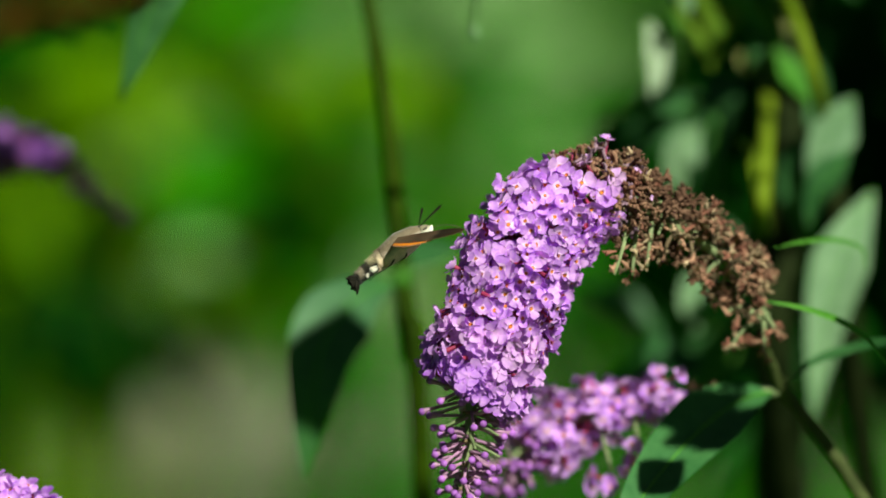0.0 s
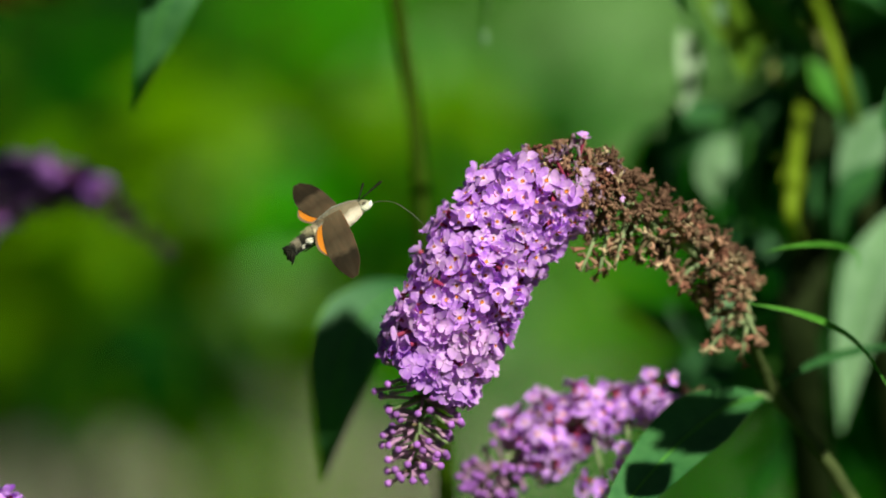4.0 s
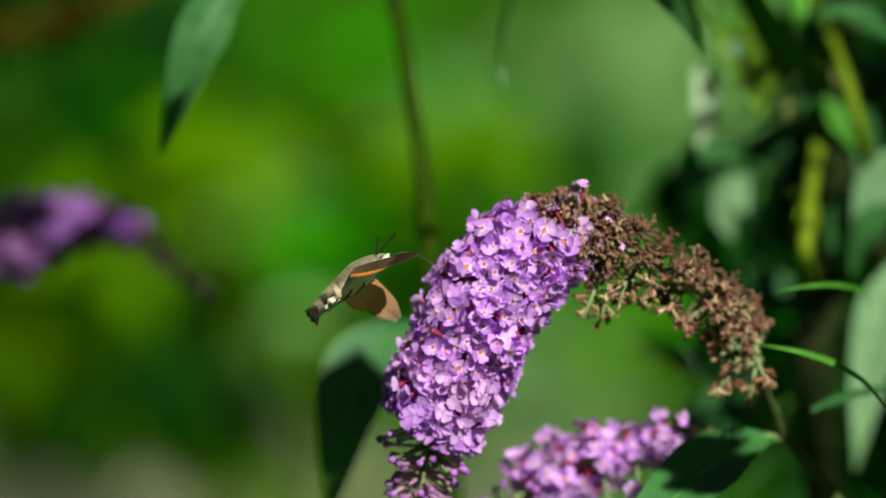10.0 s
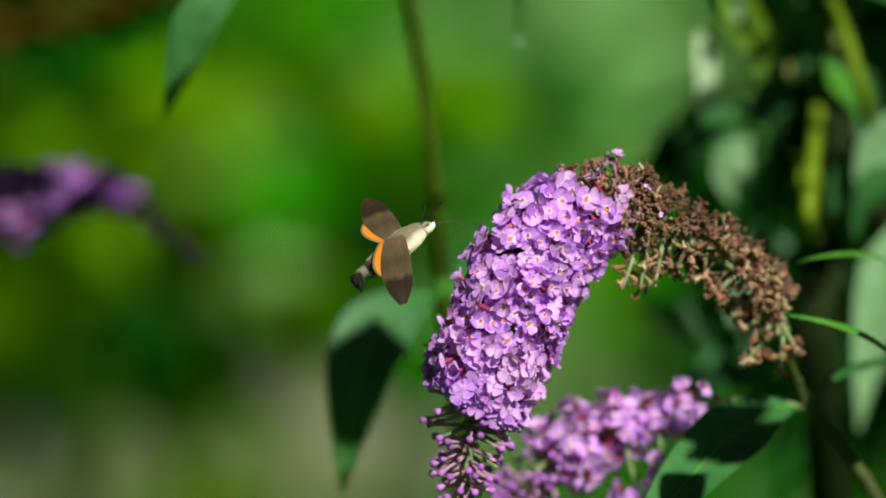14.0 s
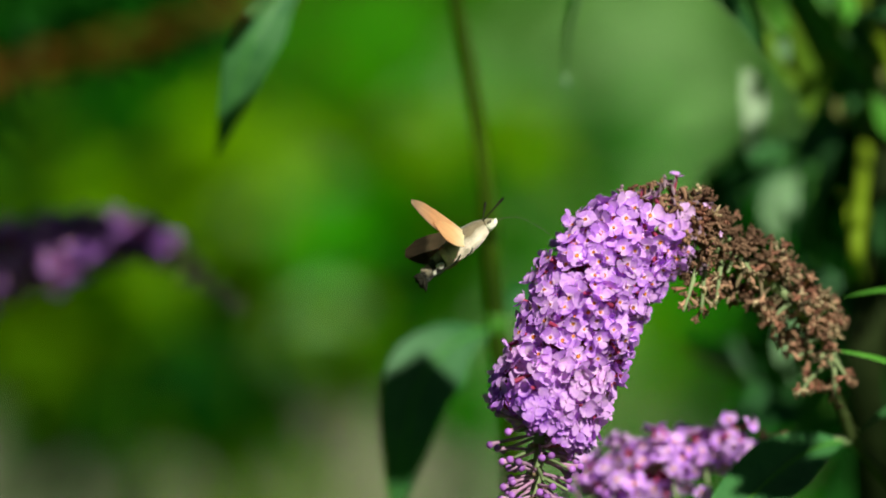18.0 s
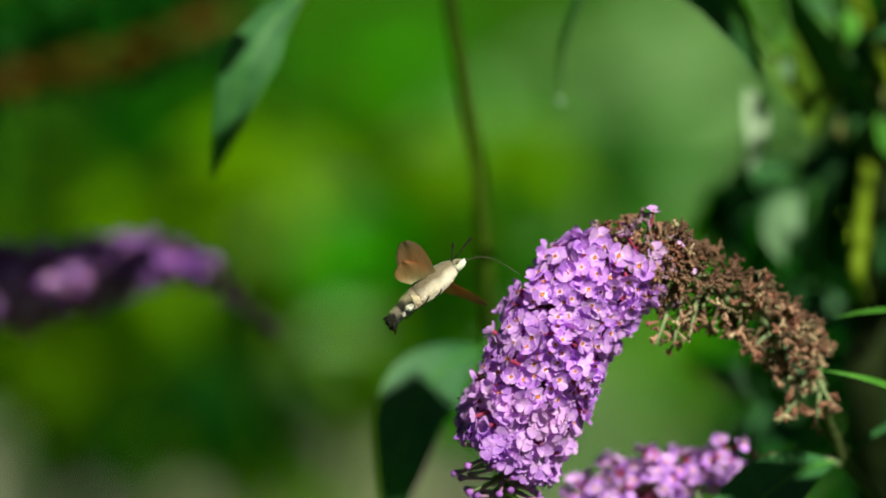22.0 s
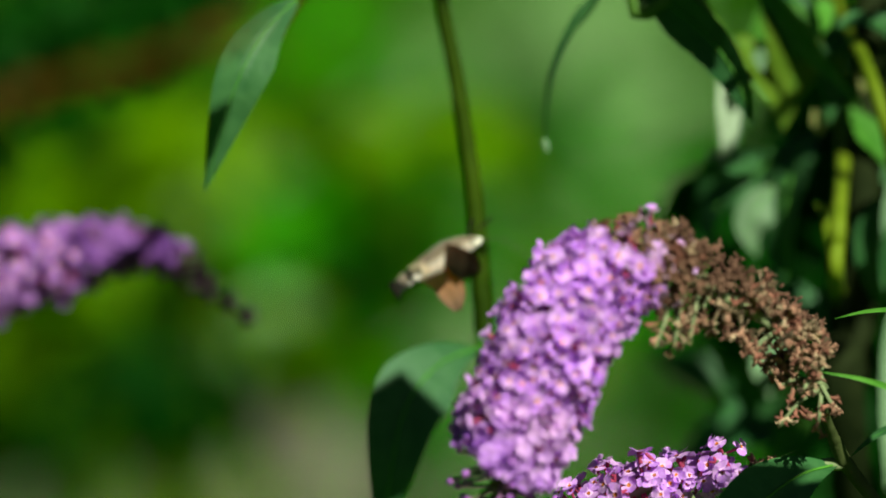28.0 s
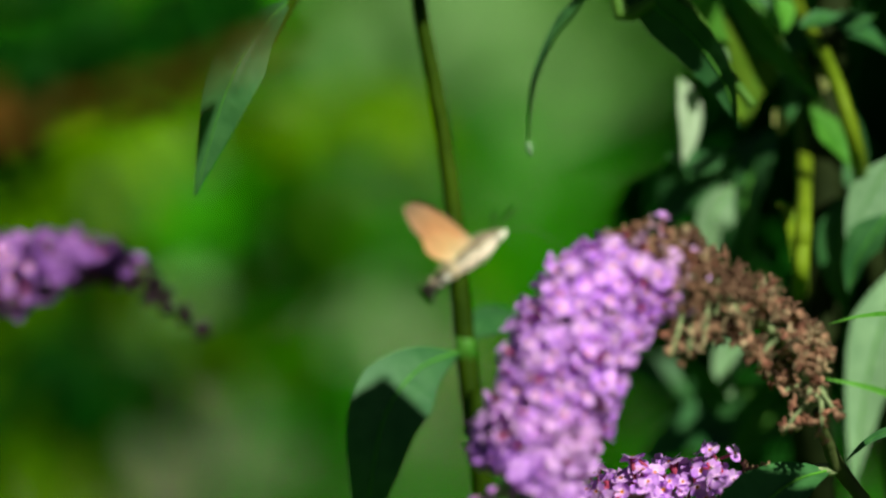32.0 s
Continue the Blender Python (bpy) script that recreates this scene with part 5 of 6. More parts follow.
# ---- a branch of another shrub, near the camera in the upper corner: a brown withered twig below dark leaves ----
brown = thing("withered_branch", (-0.50, 2.52, -0.02), "withered brown twig with dead leaves below dark green foliage", "branch")
stalk([Vector((-0.50, 2.52, -0.02)), Vector((-0.46, 2.52, 0.7)), Vector((-0.33, 2.51, 1.13)), (-0.1466, 2.5, 1.2995), (-0.132, 2.5, 1.3028), (-0.1144, 2.5, 1.307), (-0.0998, 2.5, 1.3106), (-0.0851, 2.5, 1.3153), (-0.072, 2.5, 1.3209), (-0.0559, 2.5, 1.3273)], [0.009, 0.008, 0.0050, 0.0036, 0.0034, 0.0032, 0.0032, 0.0028, 0.0024, 0.0018], TWIG_RED, brown)
for k, points in enumerate([[(-0.1202, 2.5, 1.3065), (-0.113, 2.49, 1.3109), (-0.1054, 2.485, 1.3109)], [(-0.11, 2.5, 1.3085), (-0.1028, 2.49, 1.3129), (-0.0952, 2.485, 1.3129)], [(-0.1027, 2.5, 1.3114), (-0.0955, 2.49, 1.3158), (-0.0879, 2.485, 1.3158)], [(-0.0961, 2.5, 1.3106), (-0.0889, 2.49, 1.3149), (-0.0814, 2.485, 1.3149)], [(-0.0888, 2.5, 1.314), (-0.0816, 2.49, 1.3183), (-0.0741, 2.485, 1.3183)], [(-0.0808, 2.5, 1.3169), (-0.0736, 2.49, 1.3213), (-0.0661, 2.485, 1.3213)], [(-0.0764, 2.5, 1.3188), (-0.0693, 2.49, 1.3232), (-0.0618, 2.485, 1.3232)], [(-0.1056, 2.5, 1.3073), (-0.0984, 2.49, 1.3117), (-0.0908, 2.485, 1.3117)]]):
    leaf("leaf", local(points, brown), 0.0055, DEAD, brown, "curled orange brown dead leaf", facing=(0.3, -0.6, 0.8), seed=50 + k, fold=0.6)
# foliage above the twig; its shade is put into the leaf colour
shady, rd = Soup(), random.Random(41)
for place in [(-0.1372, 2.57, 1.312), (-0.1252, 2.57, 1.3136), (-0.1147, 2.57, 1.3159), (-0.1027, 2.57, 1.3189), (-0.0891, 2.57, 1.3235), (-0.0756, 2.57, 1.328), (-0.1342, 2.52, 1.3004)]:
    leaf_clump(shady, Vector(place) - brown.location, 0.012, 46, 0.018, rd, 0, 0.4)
part("foliage", shady.mesh("foliage", [FOLIAGE_SHADED]), brown, "leaves with shade in their dark green")


# ---- the moth ----
FLIGHT = [
    (0, -0.0170, 2.9212, 1.1887, 29.3),
    (0.5, -0.0203, 2.9216, 1.1941, 27.2),
    (1, -0.0261, 2.9213, 1.1957, 14.1),
    (1.5, -0.0231, 2.9209, 1.1929, 16.5),
    (2, -0.0221, 2.9214, 1.1913, 26.8),
    (2.5, -0.0234, 2.9223, 1.1917, 25.8),
    (3, -0.0260, 2.9228, 1.1924, 29.6),
    (3.5, -0.0330, 2.9233, 1.1973, 25.8),
    (5.5, -0.0218, 2.9236, 1.1941, 27.3),
    (6, -0.0219, 2.9235, 1.1968, 33.6),
    (6.5, -0.0247, 2.9232, 1.1989, 18.4),
    (7, -0.0244, 2.9228, 1.1980, 18.2),
    (7.5, -0.0242, 2.9232, 1.1975, 30.0),
    (8, -0.0259, 2.9243, 1.1993, 30.1),
    (8.5, -0.0303, 2.9244, 1.1956, 14.8),
    (9, -0.0270, 2.9237, 1.1909, 24.8),
    (9.5, -0.0269, 2.9226, 1.1907, 27.9),
    (10, -0.0279, 2.9213, 1.1919, 32.3),
    (10.5, -0.0318, 2.9203, 1.1943, 31.0),
    (11, -0.0376, 2.9201, 1.1965, 24.9),
    (11.5, -0.0374, 2.9203, 1.1925, 25.0),
    (12, -0.0330, 2.9208, 1.1895, 28.6),
    (12.5, -0.0279, 2.9206, 1.1883, 26.9),
    (13, -0.0227, 2.9204, 1.1899, 48.4),
    (13.5, -0.0217, 2.9201, 1.1918, 34.3),
    (15.5, -0.0247, 2.9225, 1.1957, 28.3),
    (16, -0.0238, 2.9231, 1.1957, 30.2),
    (16.5, -0.0220, 2.9238, 1.1990, 21.9),
    (17, -0.0177, 2.9238, 1.2003, 29.6),
    (17.5, -0.0164, 2.9236, 1.2018, 30.9),
    (18, -0.0173, 2.9230, 1.2041, 33.2),
    (18.5, -0.0204, 2.9219, 1.2055, 26.8),
    (19, -0.0207, 2.9200, 1.2038, 21.5),
    (19.5, -0.0211, 2.9181, 1.2017, 34.8),
    (20, -0.0242, 2.9166, 1.1984, 21.8),
    (20.5, -0.0224, 2.9161, 1.1938, 32.3),
    (21, -0.0209, 2.9173, 1.1938, 31.4),
    (21.5, -0.0216, 2.9194, 1.1949, 28.8),
    (22, -0.0234, 2.9214, 1.1978, 34.4),
    (22.5, -0.0246, 2.9230, 1.2029, 26.6),
    (23, -0.0211, 2.9236, 1.2039, 23.3),
    (23.5, -0.0179, 2.9235, 1.2029, 26.8),
    (24, -0.0127, 2.9232, 1.2017, 27.1),
    (24.5, -0.0124, 2.9224, 1.2001, 31.6),
    (25, -0.0122, 2.9215, 1.1985, 31.3),
    (25.5, -0.0117, 2.9211, 1.1988, 27.5),
    (27.5, -0.0168, 2.9204, 1.1979, 38.8),
    (28, -0.0182, 2.9217, 1.2071, 24.6),
    (28.5, -0.0192, 2.9226, 1.2108, 22.6),
    (29, -0.0193, 2.9229, 1.2102, 20.9),
    (29.5, -0.0139, 2.9224, 1.2075, 25.8),
    (30, -0.0103, 2.9223, 1.2069, 34.7),
    (30.5, -0.0107, 2.9222, 1.2084, 27.0),
    (31, -0.0095, 2.9210, 1.2065, 24.7),
    (31.5, -0.0095, 2.9199, 1.2064, 43.8),
    (32, -0.0094, 2.9198, 1.2100, 32.0),
]


def loft(sections, sides=14, seed=0, wob=0.03):
    """A skin over elliptic sections (x, centre z, half width, half height)."""
    rnd = random.Random(seed)
    verts, faces = [], []
    for x, z, w, h in sections:
        for k in range(sides):
            a = 2 * math.pi * k / sides
            q = 1 + rnd.uniform(-wob, wob)
            verts.append((x, w * math.cos(a) * q, z + h * math.sin(a) * q))
    n = len(sections)
    for i in range(n - 1):
        for k in range(sides):
            j = (k + 1) % sides
            faces.append((i * sides + k, (i + 1) * sides + k, (i + 1) * sides + j, i * sides + j))
    faces.append(tuple(range(sides)))
    faces.append(tuple((n - 1) * sides + k for k in range(sides))[::-1])
    return verts, faces


def mm(rows):
    return [tuple(v * 0.001 for v in r) for r in rows]


moth = thing("hawk_moth", (0, 2.95, 1.2), "grey brown hawk moth with orange hindwings hovering at the flowers", "moth")


def body_part(name, sections, mat, seed, label=""):
    v, f = loft(mm(sections), 20, seed, 0.045)
    return part(name, mesh_from(name, v, f, mat), moth, label)


body_part("thorax", [(13.0, 0.3, 1.6, 1.7), (11.6, 0.3, 2.4, 2.5), (9.6, 0.2, 3.1, 3.2), (7.2, 0.0, 3.6, 3.8), (4.5, -0.1, 3.8, 4.0), (2.0, -0.3, 3.6, 3.8), (-0.5, -0.5, 3.2, 3.4), (-2.4, -0.8, 2.7, 2.8)], FUR_BODY, 1, "furry, grey olive above and cream below")
body_part("head", [(15.8, -0.3, 0.3, 0.3), (15.3, -0.2, 0.9, 0.9), (14.4, 0.0, 1.5, 1.5), (13.4, 0.2, 1.9, 1.9), (12.0, 0.3, 2.2, 2.3)], FUR_HEAD, 2, "white cheeks below a grey crown")
SEGMENTS = [(-1.2, -4.3, -0.7, 2.85, FUR_WAIST, "yellowish fur at the waist"), (-3.8, -6.8, -1.1, 2.45, FUR_CREAM, "cream and black flank"), (-6.2, -8.9, -1.6, 2.2, FUR_COAL, "black ring"), (-8.2, -11.0, -2.0, 2.0, FUR_BROWN, "grey brown ring"), (-10.4, -13.0, -2.5, 1.75, FUR_COAL, "black ring")]
for k, (x0, x1, z, r, mat, words) in enumerate(SEGMENTS):
    body_part("abdomen_ring", [(x0 + (x1 - x0) * u, z - 0.45 * u, r * q, r * q) for u, q in ((0, 0.72), (0.12, 0.93), (0.4, 1.0), (0.7, 0.99), (0.92, 0.90), (1.0, 0.66))], mat, 30 + k, words)
rz = random.Random(8)


def hairs(count, x_range, radius, centre, mat, longest, name="fur", lift=0.4):
    """Short hairs lying back along the body."""
    soup = Soup()
    for k in range(count):
        x, w = rz.uniform(*x_range), rz.uniform(0, 6.28)
        r = float(np.interp(x, *radius)) * 0.97
        p = Vector((x, r * math.cos(w), r * 1.03 * math.sin(w) + float(np.interp(x, *centre)))) * 0.001
        d = Vector((-0.9, lift * math.cos(w) + rz.uniform(-.2, .2), lift * math.sin(w) + rz.uniform(-.2, .2))).normalized() * rz.uniform(0.5, 1.0) * longest
        s_ = d.cross(Vector((rz.uniform(-1, 1), rz.uniform(-1, 1), rz.uniform(-1, 1)))).normalized() * 0.00007
        soup.add([p - s_, p + s_, p + d * 0.6 + s_ * 0.7, p + d], [(0, 1, 2), (0, 2, 3)])
    return tagged(part(name, soup.mesh(name, [mat]), moth), kind="stuff")


hairs(1700, (-2.5, 13.5), ([-3, 0, 4.5, 9.6, 13.5], [2.8, 3.3, 3.9, 3.1, 1.6]), ([-3, 13], [-0.8, 0.3]), FUR_BODY, 0.0013, lift=0.28)
for x0, x1, z, r, mat, words in SEGMENTS:
    hairs(260, (x1 + 0.3, x0), ([x1, x0], [r * 0.9, r]), ([x1, x0], [z - 0.4, z]), mat, 0.0017)
# white tufts along the flanks
for side in (-1, 1):
    for x, z, size, count in ((-5.2, -2.2, 1.1, 34), (-8.2, -3.1, 0.7, 14)):
        soup = Soup()
        r = 2.25 + 0.14 * (x + 5)
        for k in range(count):
            p = Vector((x + rz.gauss(0, 0.35) * size, side * (r + rz.uniform(-0.2, 0.1)), z + rz.gauss(0, 0.40) * size)) * 0.001
            d = Vector((-1.0, side * rz.uniform(0.1, 0.7), rz.uniform(-0.7, 0.3))).normalized() * rz.uniform(0.9, 1.9) * size * 0.001
            soup.add(*tube([p, p + d * 0.55, p + d], [0.00007, 0.00011, 0.00003], 4, 3, 0.2, k))
        part("side_tuft", soup.mesh("side_tuft", [FUR_WHITE]), moth, "white tuft of scales")
fan = Soup()
rf = random.Random(4)
for k in range(170):
    a, b = rf.uniform(-0.75, 0.75), rf.choice((-0.45, 0.35)) + rf.uniform(-0.45, 0.45)
    ln = rf.uniform(1.8, 3.4) * 0.001
    p = Vector((-0.0120, 0.001 * rf.uniform(-1.6, 1.6), -0.0030 + 0.001 * rf.uniform(-1.1, 1.1)))
    d = Vector((-math.cos(a) * math.cos(b), math.sin(a), math.sin(b) - 0.12)) * ln
    fan.add(*tube([p, p + d * 0.6, p + d], [0.0003, 0.0005, 0.0001], 5, 3, 0.1, k))
part("tail_fan", fan.mesh("tail_fan", [FUR_DARK]), moth, "black brush of tail scales")
for side in (-1, 1):
    v, f = loft([(0.0011, 0, 0.0001, 0.0001), (0.0007, 0, 0.0003, 0.0004), (0, 0, 0.0004, 0.0005), (-0.0008, 0, 0.0003, 0.0004), (-0.0012, 0, 0.0001, 0.0001)], 10, 5, 0.0)
    part("eye", mesh_from("eye", v, f, EYE), moth, "dark oval eye", Matrix.Translation((0.0134, side * 0.0017, 0.0006)) @ Matrix.Rotation(radians(-14), 4, "Y"))
    rise, long_ = (0.26, 1.0) if side < 0 else (0.85, 0.62)
    tip = [Vector((11.9 + q * long_ * math.cos(rise), side * (1.2 + 0.20 * q), 1.9 + q * long_ * math.sin(rise))) for q in (0.0, 3.2, 6.2, 9.0, 9.9)]
    part("antenna", mesh_from("antenna", *tube(mm(tip), [0.00015, 0.00019, 0.00030, 0.00040, 0.0001], 7, 16, 0.05), FUR_DARK), moth, "dark clubbed antenna")
    part("palp", mesh_from("palp", *tube(mm([(13.6, side * 0.8, -0.6), (15.0, side * 0.7, -0.2), (15.9, side * 0.5, 0.5)]), [0.0006, 0.0006, 0.0002], 6, 6, 0.1), FUR_WHITE), moth)
    for x, back in ((5.5, 3.0), (1.5, 7.0)):
        part("leg", mesh_from("leg", *tube(mm([(x, side * 2.0, -2.6), (x - back * 0.4, side * 2.4, -4.0), (x - back, side * 2.0, -4.2), (x - back * 1.5, side * 1.8, -4.8)]), [0.00030, 0.00024, 0.00016, 0.00010], 6, 10, 0.05), FUR_DARK), moth, "folded dark leg")
part("proboscis", mesh_from("proboscis", *tube(mm([(15.4, 0, -0.2), (18.6, -0.1, -1.0), (22.1, -0.2, -3.3), (24.8, -0.5, -7.6), (27.2, -0.8, -13.0)]), [0.00013, 0.00011, 0.0001, 0.00009, 0.00008], 5, 24), EYE), moth, "long thin tongue reaching to the florets")


def wing_mesh(name, outline_front, outline_back, upper, under, flip, edge=None):
    """A two-sided wing: chord along x, span along y. Upper and under side are skins of their own."""
    n, c = 18, 12
    verts, faces, slots = [], [], []
    ys = [k / n for k in range(n + 1)]
    front = [float(v[0]) for v in spline([(q,) for q in outline_front], n)]
    rear_ = [float(v[0]) for v in spline([(q,) for q in outline_back], n)]
    span = 1.0
    for up in (1, -1):
        o = len(verts)
        for i, y in enumerate(ys):
            for k in range(c + 1):
                u = k / c
                x = front[i] * (1 - u) + rear_[i] * u
                z = 0.00010 * math.sin(u * 9.4 + y * 2) * y + 0.0004 * math.sin(math.pi * u) * (1 - y)
                verts.append((x, y, (z + up * 0.00006) * (-1 if flip else 1)))
        for i in range(n):
            for k in range(c):
                a = o + i * (c + 1) + k
                faces.append((a, a + 1, a + c + 2, a + c + 1))
                rim = k == c - 1 or i == n - 1
                slots.append((2 if rim and edge else 0) if up > 0 else (3 if rim and edge else 1))
    return verts, faces, slots


def make_wing(flip):
    v, f, s = wing_mesh("forewing", [0.0012, 0.0014, 0.0013, 0.0009, 0.0000, -0.0026], [-0.0052, -0.0071, -0.0081, -0.0082, -0.0072, -0.0050], WING_TOP, WING_UNDER, flip, True)
    v = [(x, y * 0.0222, z) for x, y, z in v]
    fore = part("forewing", mesh_from("forewing", v, f, [WING_TOP, WING_UNDER, WING_TOP, WING_EDGE], s), moth, "narrow forewing, grey brown above and tawny orange below")
    v, f, s = wing_mesh("hindwing", [-0.0015, -0.0010, -0.0022, -0.0056], [-0.0070, -0.0098, -0.0102, -0.0076], HIND, HIND, flip, True)
    v = [(x, y * 0.0130, z - (0.0004 if not flip else -0.0004)) for x, y, z in v]
    part("hindwing", mesh_from("hindwing", v, f, [HIND, WING_CREAM, WING_EDGE, WING_UNDER], s), fore, "orange hindwing with a brown margin")
    return fore


right_wing, left_wing = make_wing(True), make_wing(False)
HINGE = {right_wing: Vector((0.0052, -0.0030, 0.0020)), left_wing: Vector((0.0052, 0.0030, 0.0020))}

# Strokes: span and leading edge of the right wing, then of the left one, as (ahead, up, towards the right-hand side)
UP = ((-.75, .6, .25), (.6, .7, .1), (-.62, .74, -.3), (.7, .6, .1))
SIDE = ((-.35, -.2, .9), (.85, .3, .4), (-.35, -.1, -.9), (.85, .3, -.4))
DOWN = ((.45, -.75, .4), (.8, .5, .1), (.45, -.8, -.35), (.85, .45, 0))
STROKES = [
    (0, (.93, .16, .35), (-.1, .22, -.97), (.6, .1, -.75), (.7, .3, .5)),
    (1, (-.3, -.45, .84), (-.3, .8, .5), (-.62, .75, .23), (.6, .5, 1.0)),
    (2, (-.42, -.36, .83), (.87, .09, .48), (.2, -.1, -.97), (.8, .4, .2)),
    (3, (-.75, .62, -.19), (.3, .25, -.9), (-.95, .28, -.23), (.4, .6, .7)),
    (6, (-.75, .5, -.3), (.35, .5, .6), (-.8, .35, -.5), (.6, .6, 1.0)),
    (7, (-.50, .35, .79), (.85, .30, .0), (-.8, .5, -.4), (.5, .75, .1)),
    (8, (.58, .12, .80), (.51, .72, -.47), (.6, -.65, -.3), (.6, .7, .2)),
    (9, (-.78, .60, .10), (.6, .75, .1), (-.74, .60, -.25), (.7, .6, .1)),
    (10, (.92, .26, .32), (-.1, .25, -.96), (.6, -.5, -.4), (.8, .55, .1)),
    (11, (-.30, -.25, .92), (.3, .85, .3), (-.5, .1, -.85), (.8, .4, -.4)),
    (12, (-.8, .55, -.15), (.40, .5, .62), (-.8, .5, -.3), (.6, .7, .1)),
    (13, (.72, .62, .3), (-.5, .5, -.7), (.72, -.35, -.6), (.5, .8, .1)),
    (16, (-.76, .62, .2), (.5, .75, .3), (-.85, .45, -.2), (.4, .8, .1)),
    (17, (-.05, .05, .99), (.55, .8, .0), (.2, -.1, -.97), (.8, .4, .2)),
    (18, (-.66, .50, .45), (.15, .45, -.85), (-.8, -.1, -.55), (-.1, .8, -.2)),
    (19, (-.45, .1, .89), (.1, .97, -.06), (-.6, -.25, -.75), (-.2, .8, -.1)),
    (20, (-.22, .46, .86), (.9, .43, .0), (-.15, .80, -.5), (.6, .0, .8)),
    (21, (-.9, .36, -.1), (.25, .6, -.6), (-.92, .05, -.3), (.3, .9, .1)),
    (22, (-.20, .50, .84), (.9, .40, .0), (.8, -.4, -.45), (.5, .1, .85)),
    (23, (.30, -.30, .90), (.8, .5, -.1), (.85, -.25, -.45), (.48, .08, .86)),
    (24, (-.78, .62, .05), (.6, .8, .1), (-.7, .6, -.3), (.6, .7, .1)),
    (25, (.93, .1, .36), (-.1, .25, -.96), (.5, -.7, -.4), (.45, -.09, .72)),
    (28, (.48, -.10, .85), (.10, 1.0, .06), (.3, -.75, -.5), (.8, .4, .2)),
    (29, (-.1, -.6, .8), (.8, .3, .3), (.3, -.3, -.9), (.8, .4, .1)),
    (30, (-.45, .05, .89), (.7, .5, .3), (.3, -.2, -.93), (.8, .4, .1)),
    (31, (.93, -.1, .35), (-.2, .7, -.5), (.4, -.6, -.6), (.8, .5, 0)),
    (32, (-.75, .62, .2), (.6, .72, .1), (-.68, .66, -.3), (.7, .6, .1)),
]


def flight_angle(t):
    return float(np.interp(t, [r[0] for r in FLIGHT], [r[4] for r in FLIGHT]))


def wing_turn(span, lead, t):
    """The wing's turn in the moth's space, from directions (ahead, up, towards the right) of the level view."""
    a = radians(flight_angle(t))
    def to(v):
        x, z, y = v
        return Vector((x * math.cos(a) + z * math.sin(a), -y, -x * math.sin(a) + z * math.cos(a)))
    s = to(span).normalized()
    c = to(lead)
    c = (c - s * c.dot(s)).normalized()
    return Matrix((c, s, c.cross(s))).transposed().to_quaternion()


def beat_rows(side):
    """Rows of (seconds, turn): the seen strokes, with quick beats between them, no step over 80 degrees."""
    pick = (lambda r: (r[0], r[1])) if side == 0 else (lambda r: (r[2], r[3]))
    rows = []
    for (t0, *a), (t1, *b) in zip(STROKES, STROKES[1:]):
        slots = int(round((t1 - t0) * 15))
        cycle = [SIDE, DOWN, SIDE, UP]
        seq = [wing_turn(*pick(a), t0)]
        k = 0
        while len(seq) < slots - 3:
            q = wing_turn(*pick(cycle[k % 4]), t0)
            k += 1
            d = q.rotation_difference(seq[-1]).angle
            d = min(d, 2 * math.pi - d)
            steps = max(1, math.ceil(d / radians(75)))
            p = seq[-1]
            seq += [p.slerp(q, (i + 1) / steps) for i in range(steps)]
        last = wing_turn(*pick(b), t1)
        seq = seq[:slots - 3]
        p = seq[-1]
        seq += [p.slerp(last, (i + 1) / 4) for i in range(3)]
        rows += [(t0 + i / 15, q) for i, q in enumerate(seq)]
    rows.append((STROKES[-1][0], wing_turn(*pick(STROKES[-1][1:]), STROKES[-1][0])))
    return rows


def fly():
    tilt = Matrix.Rotation(radians(-8), 3, "X")
    rows = []
    for t, x, y, z, a in FLIGHT:
        m = (tilt @ Matrix.Rotation(radians(-a), 3, "Y")).to_4x4()
        rows.append((t, Matrix.Translation((x, y, z)) @ m))
    walk(moth, rows)
    for wing, side in ((right_wing, 0), (left_wing, 1)):
        walk(wing, [(t, Matrix.Translation(HINGE[wing]) @ q.to_matrix().to_4x4()) for t, q in beat_rows(side)])



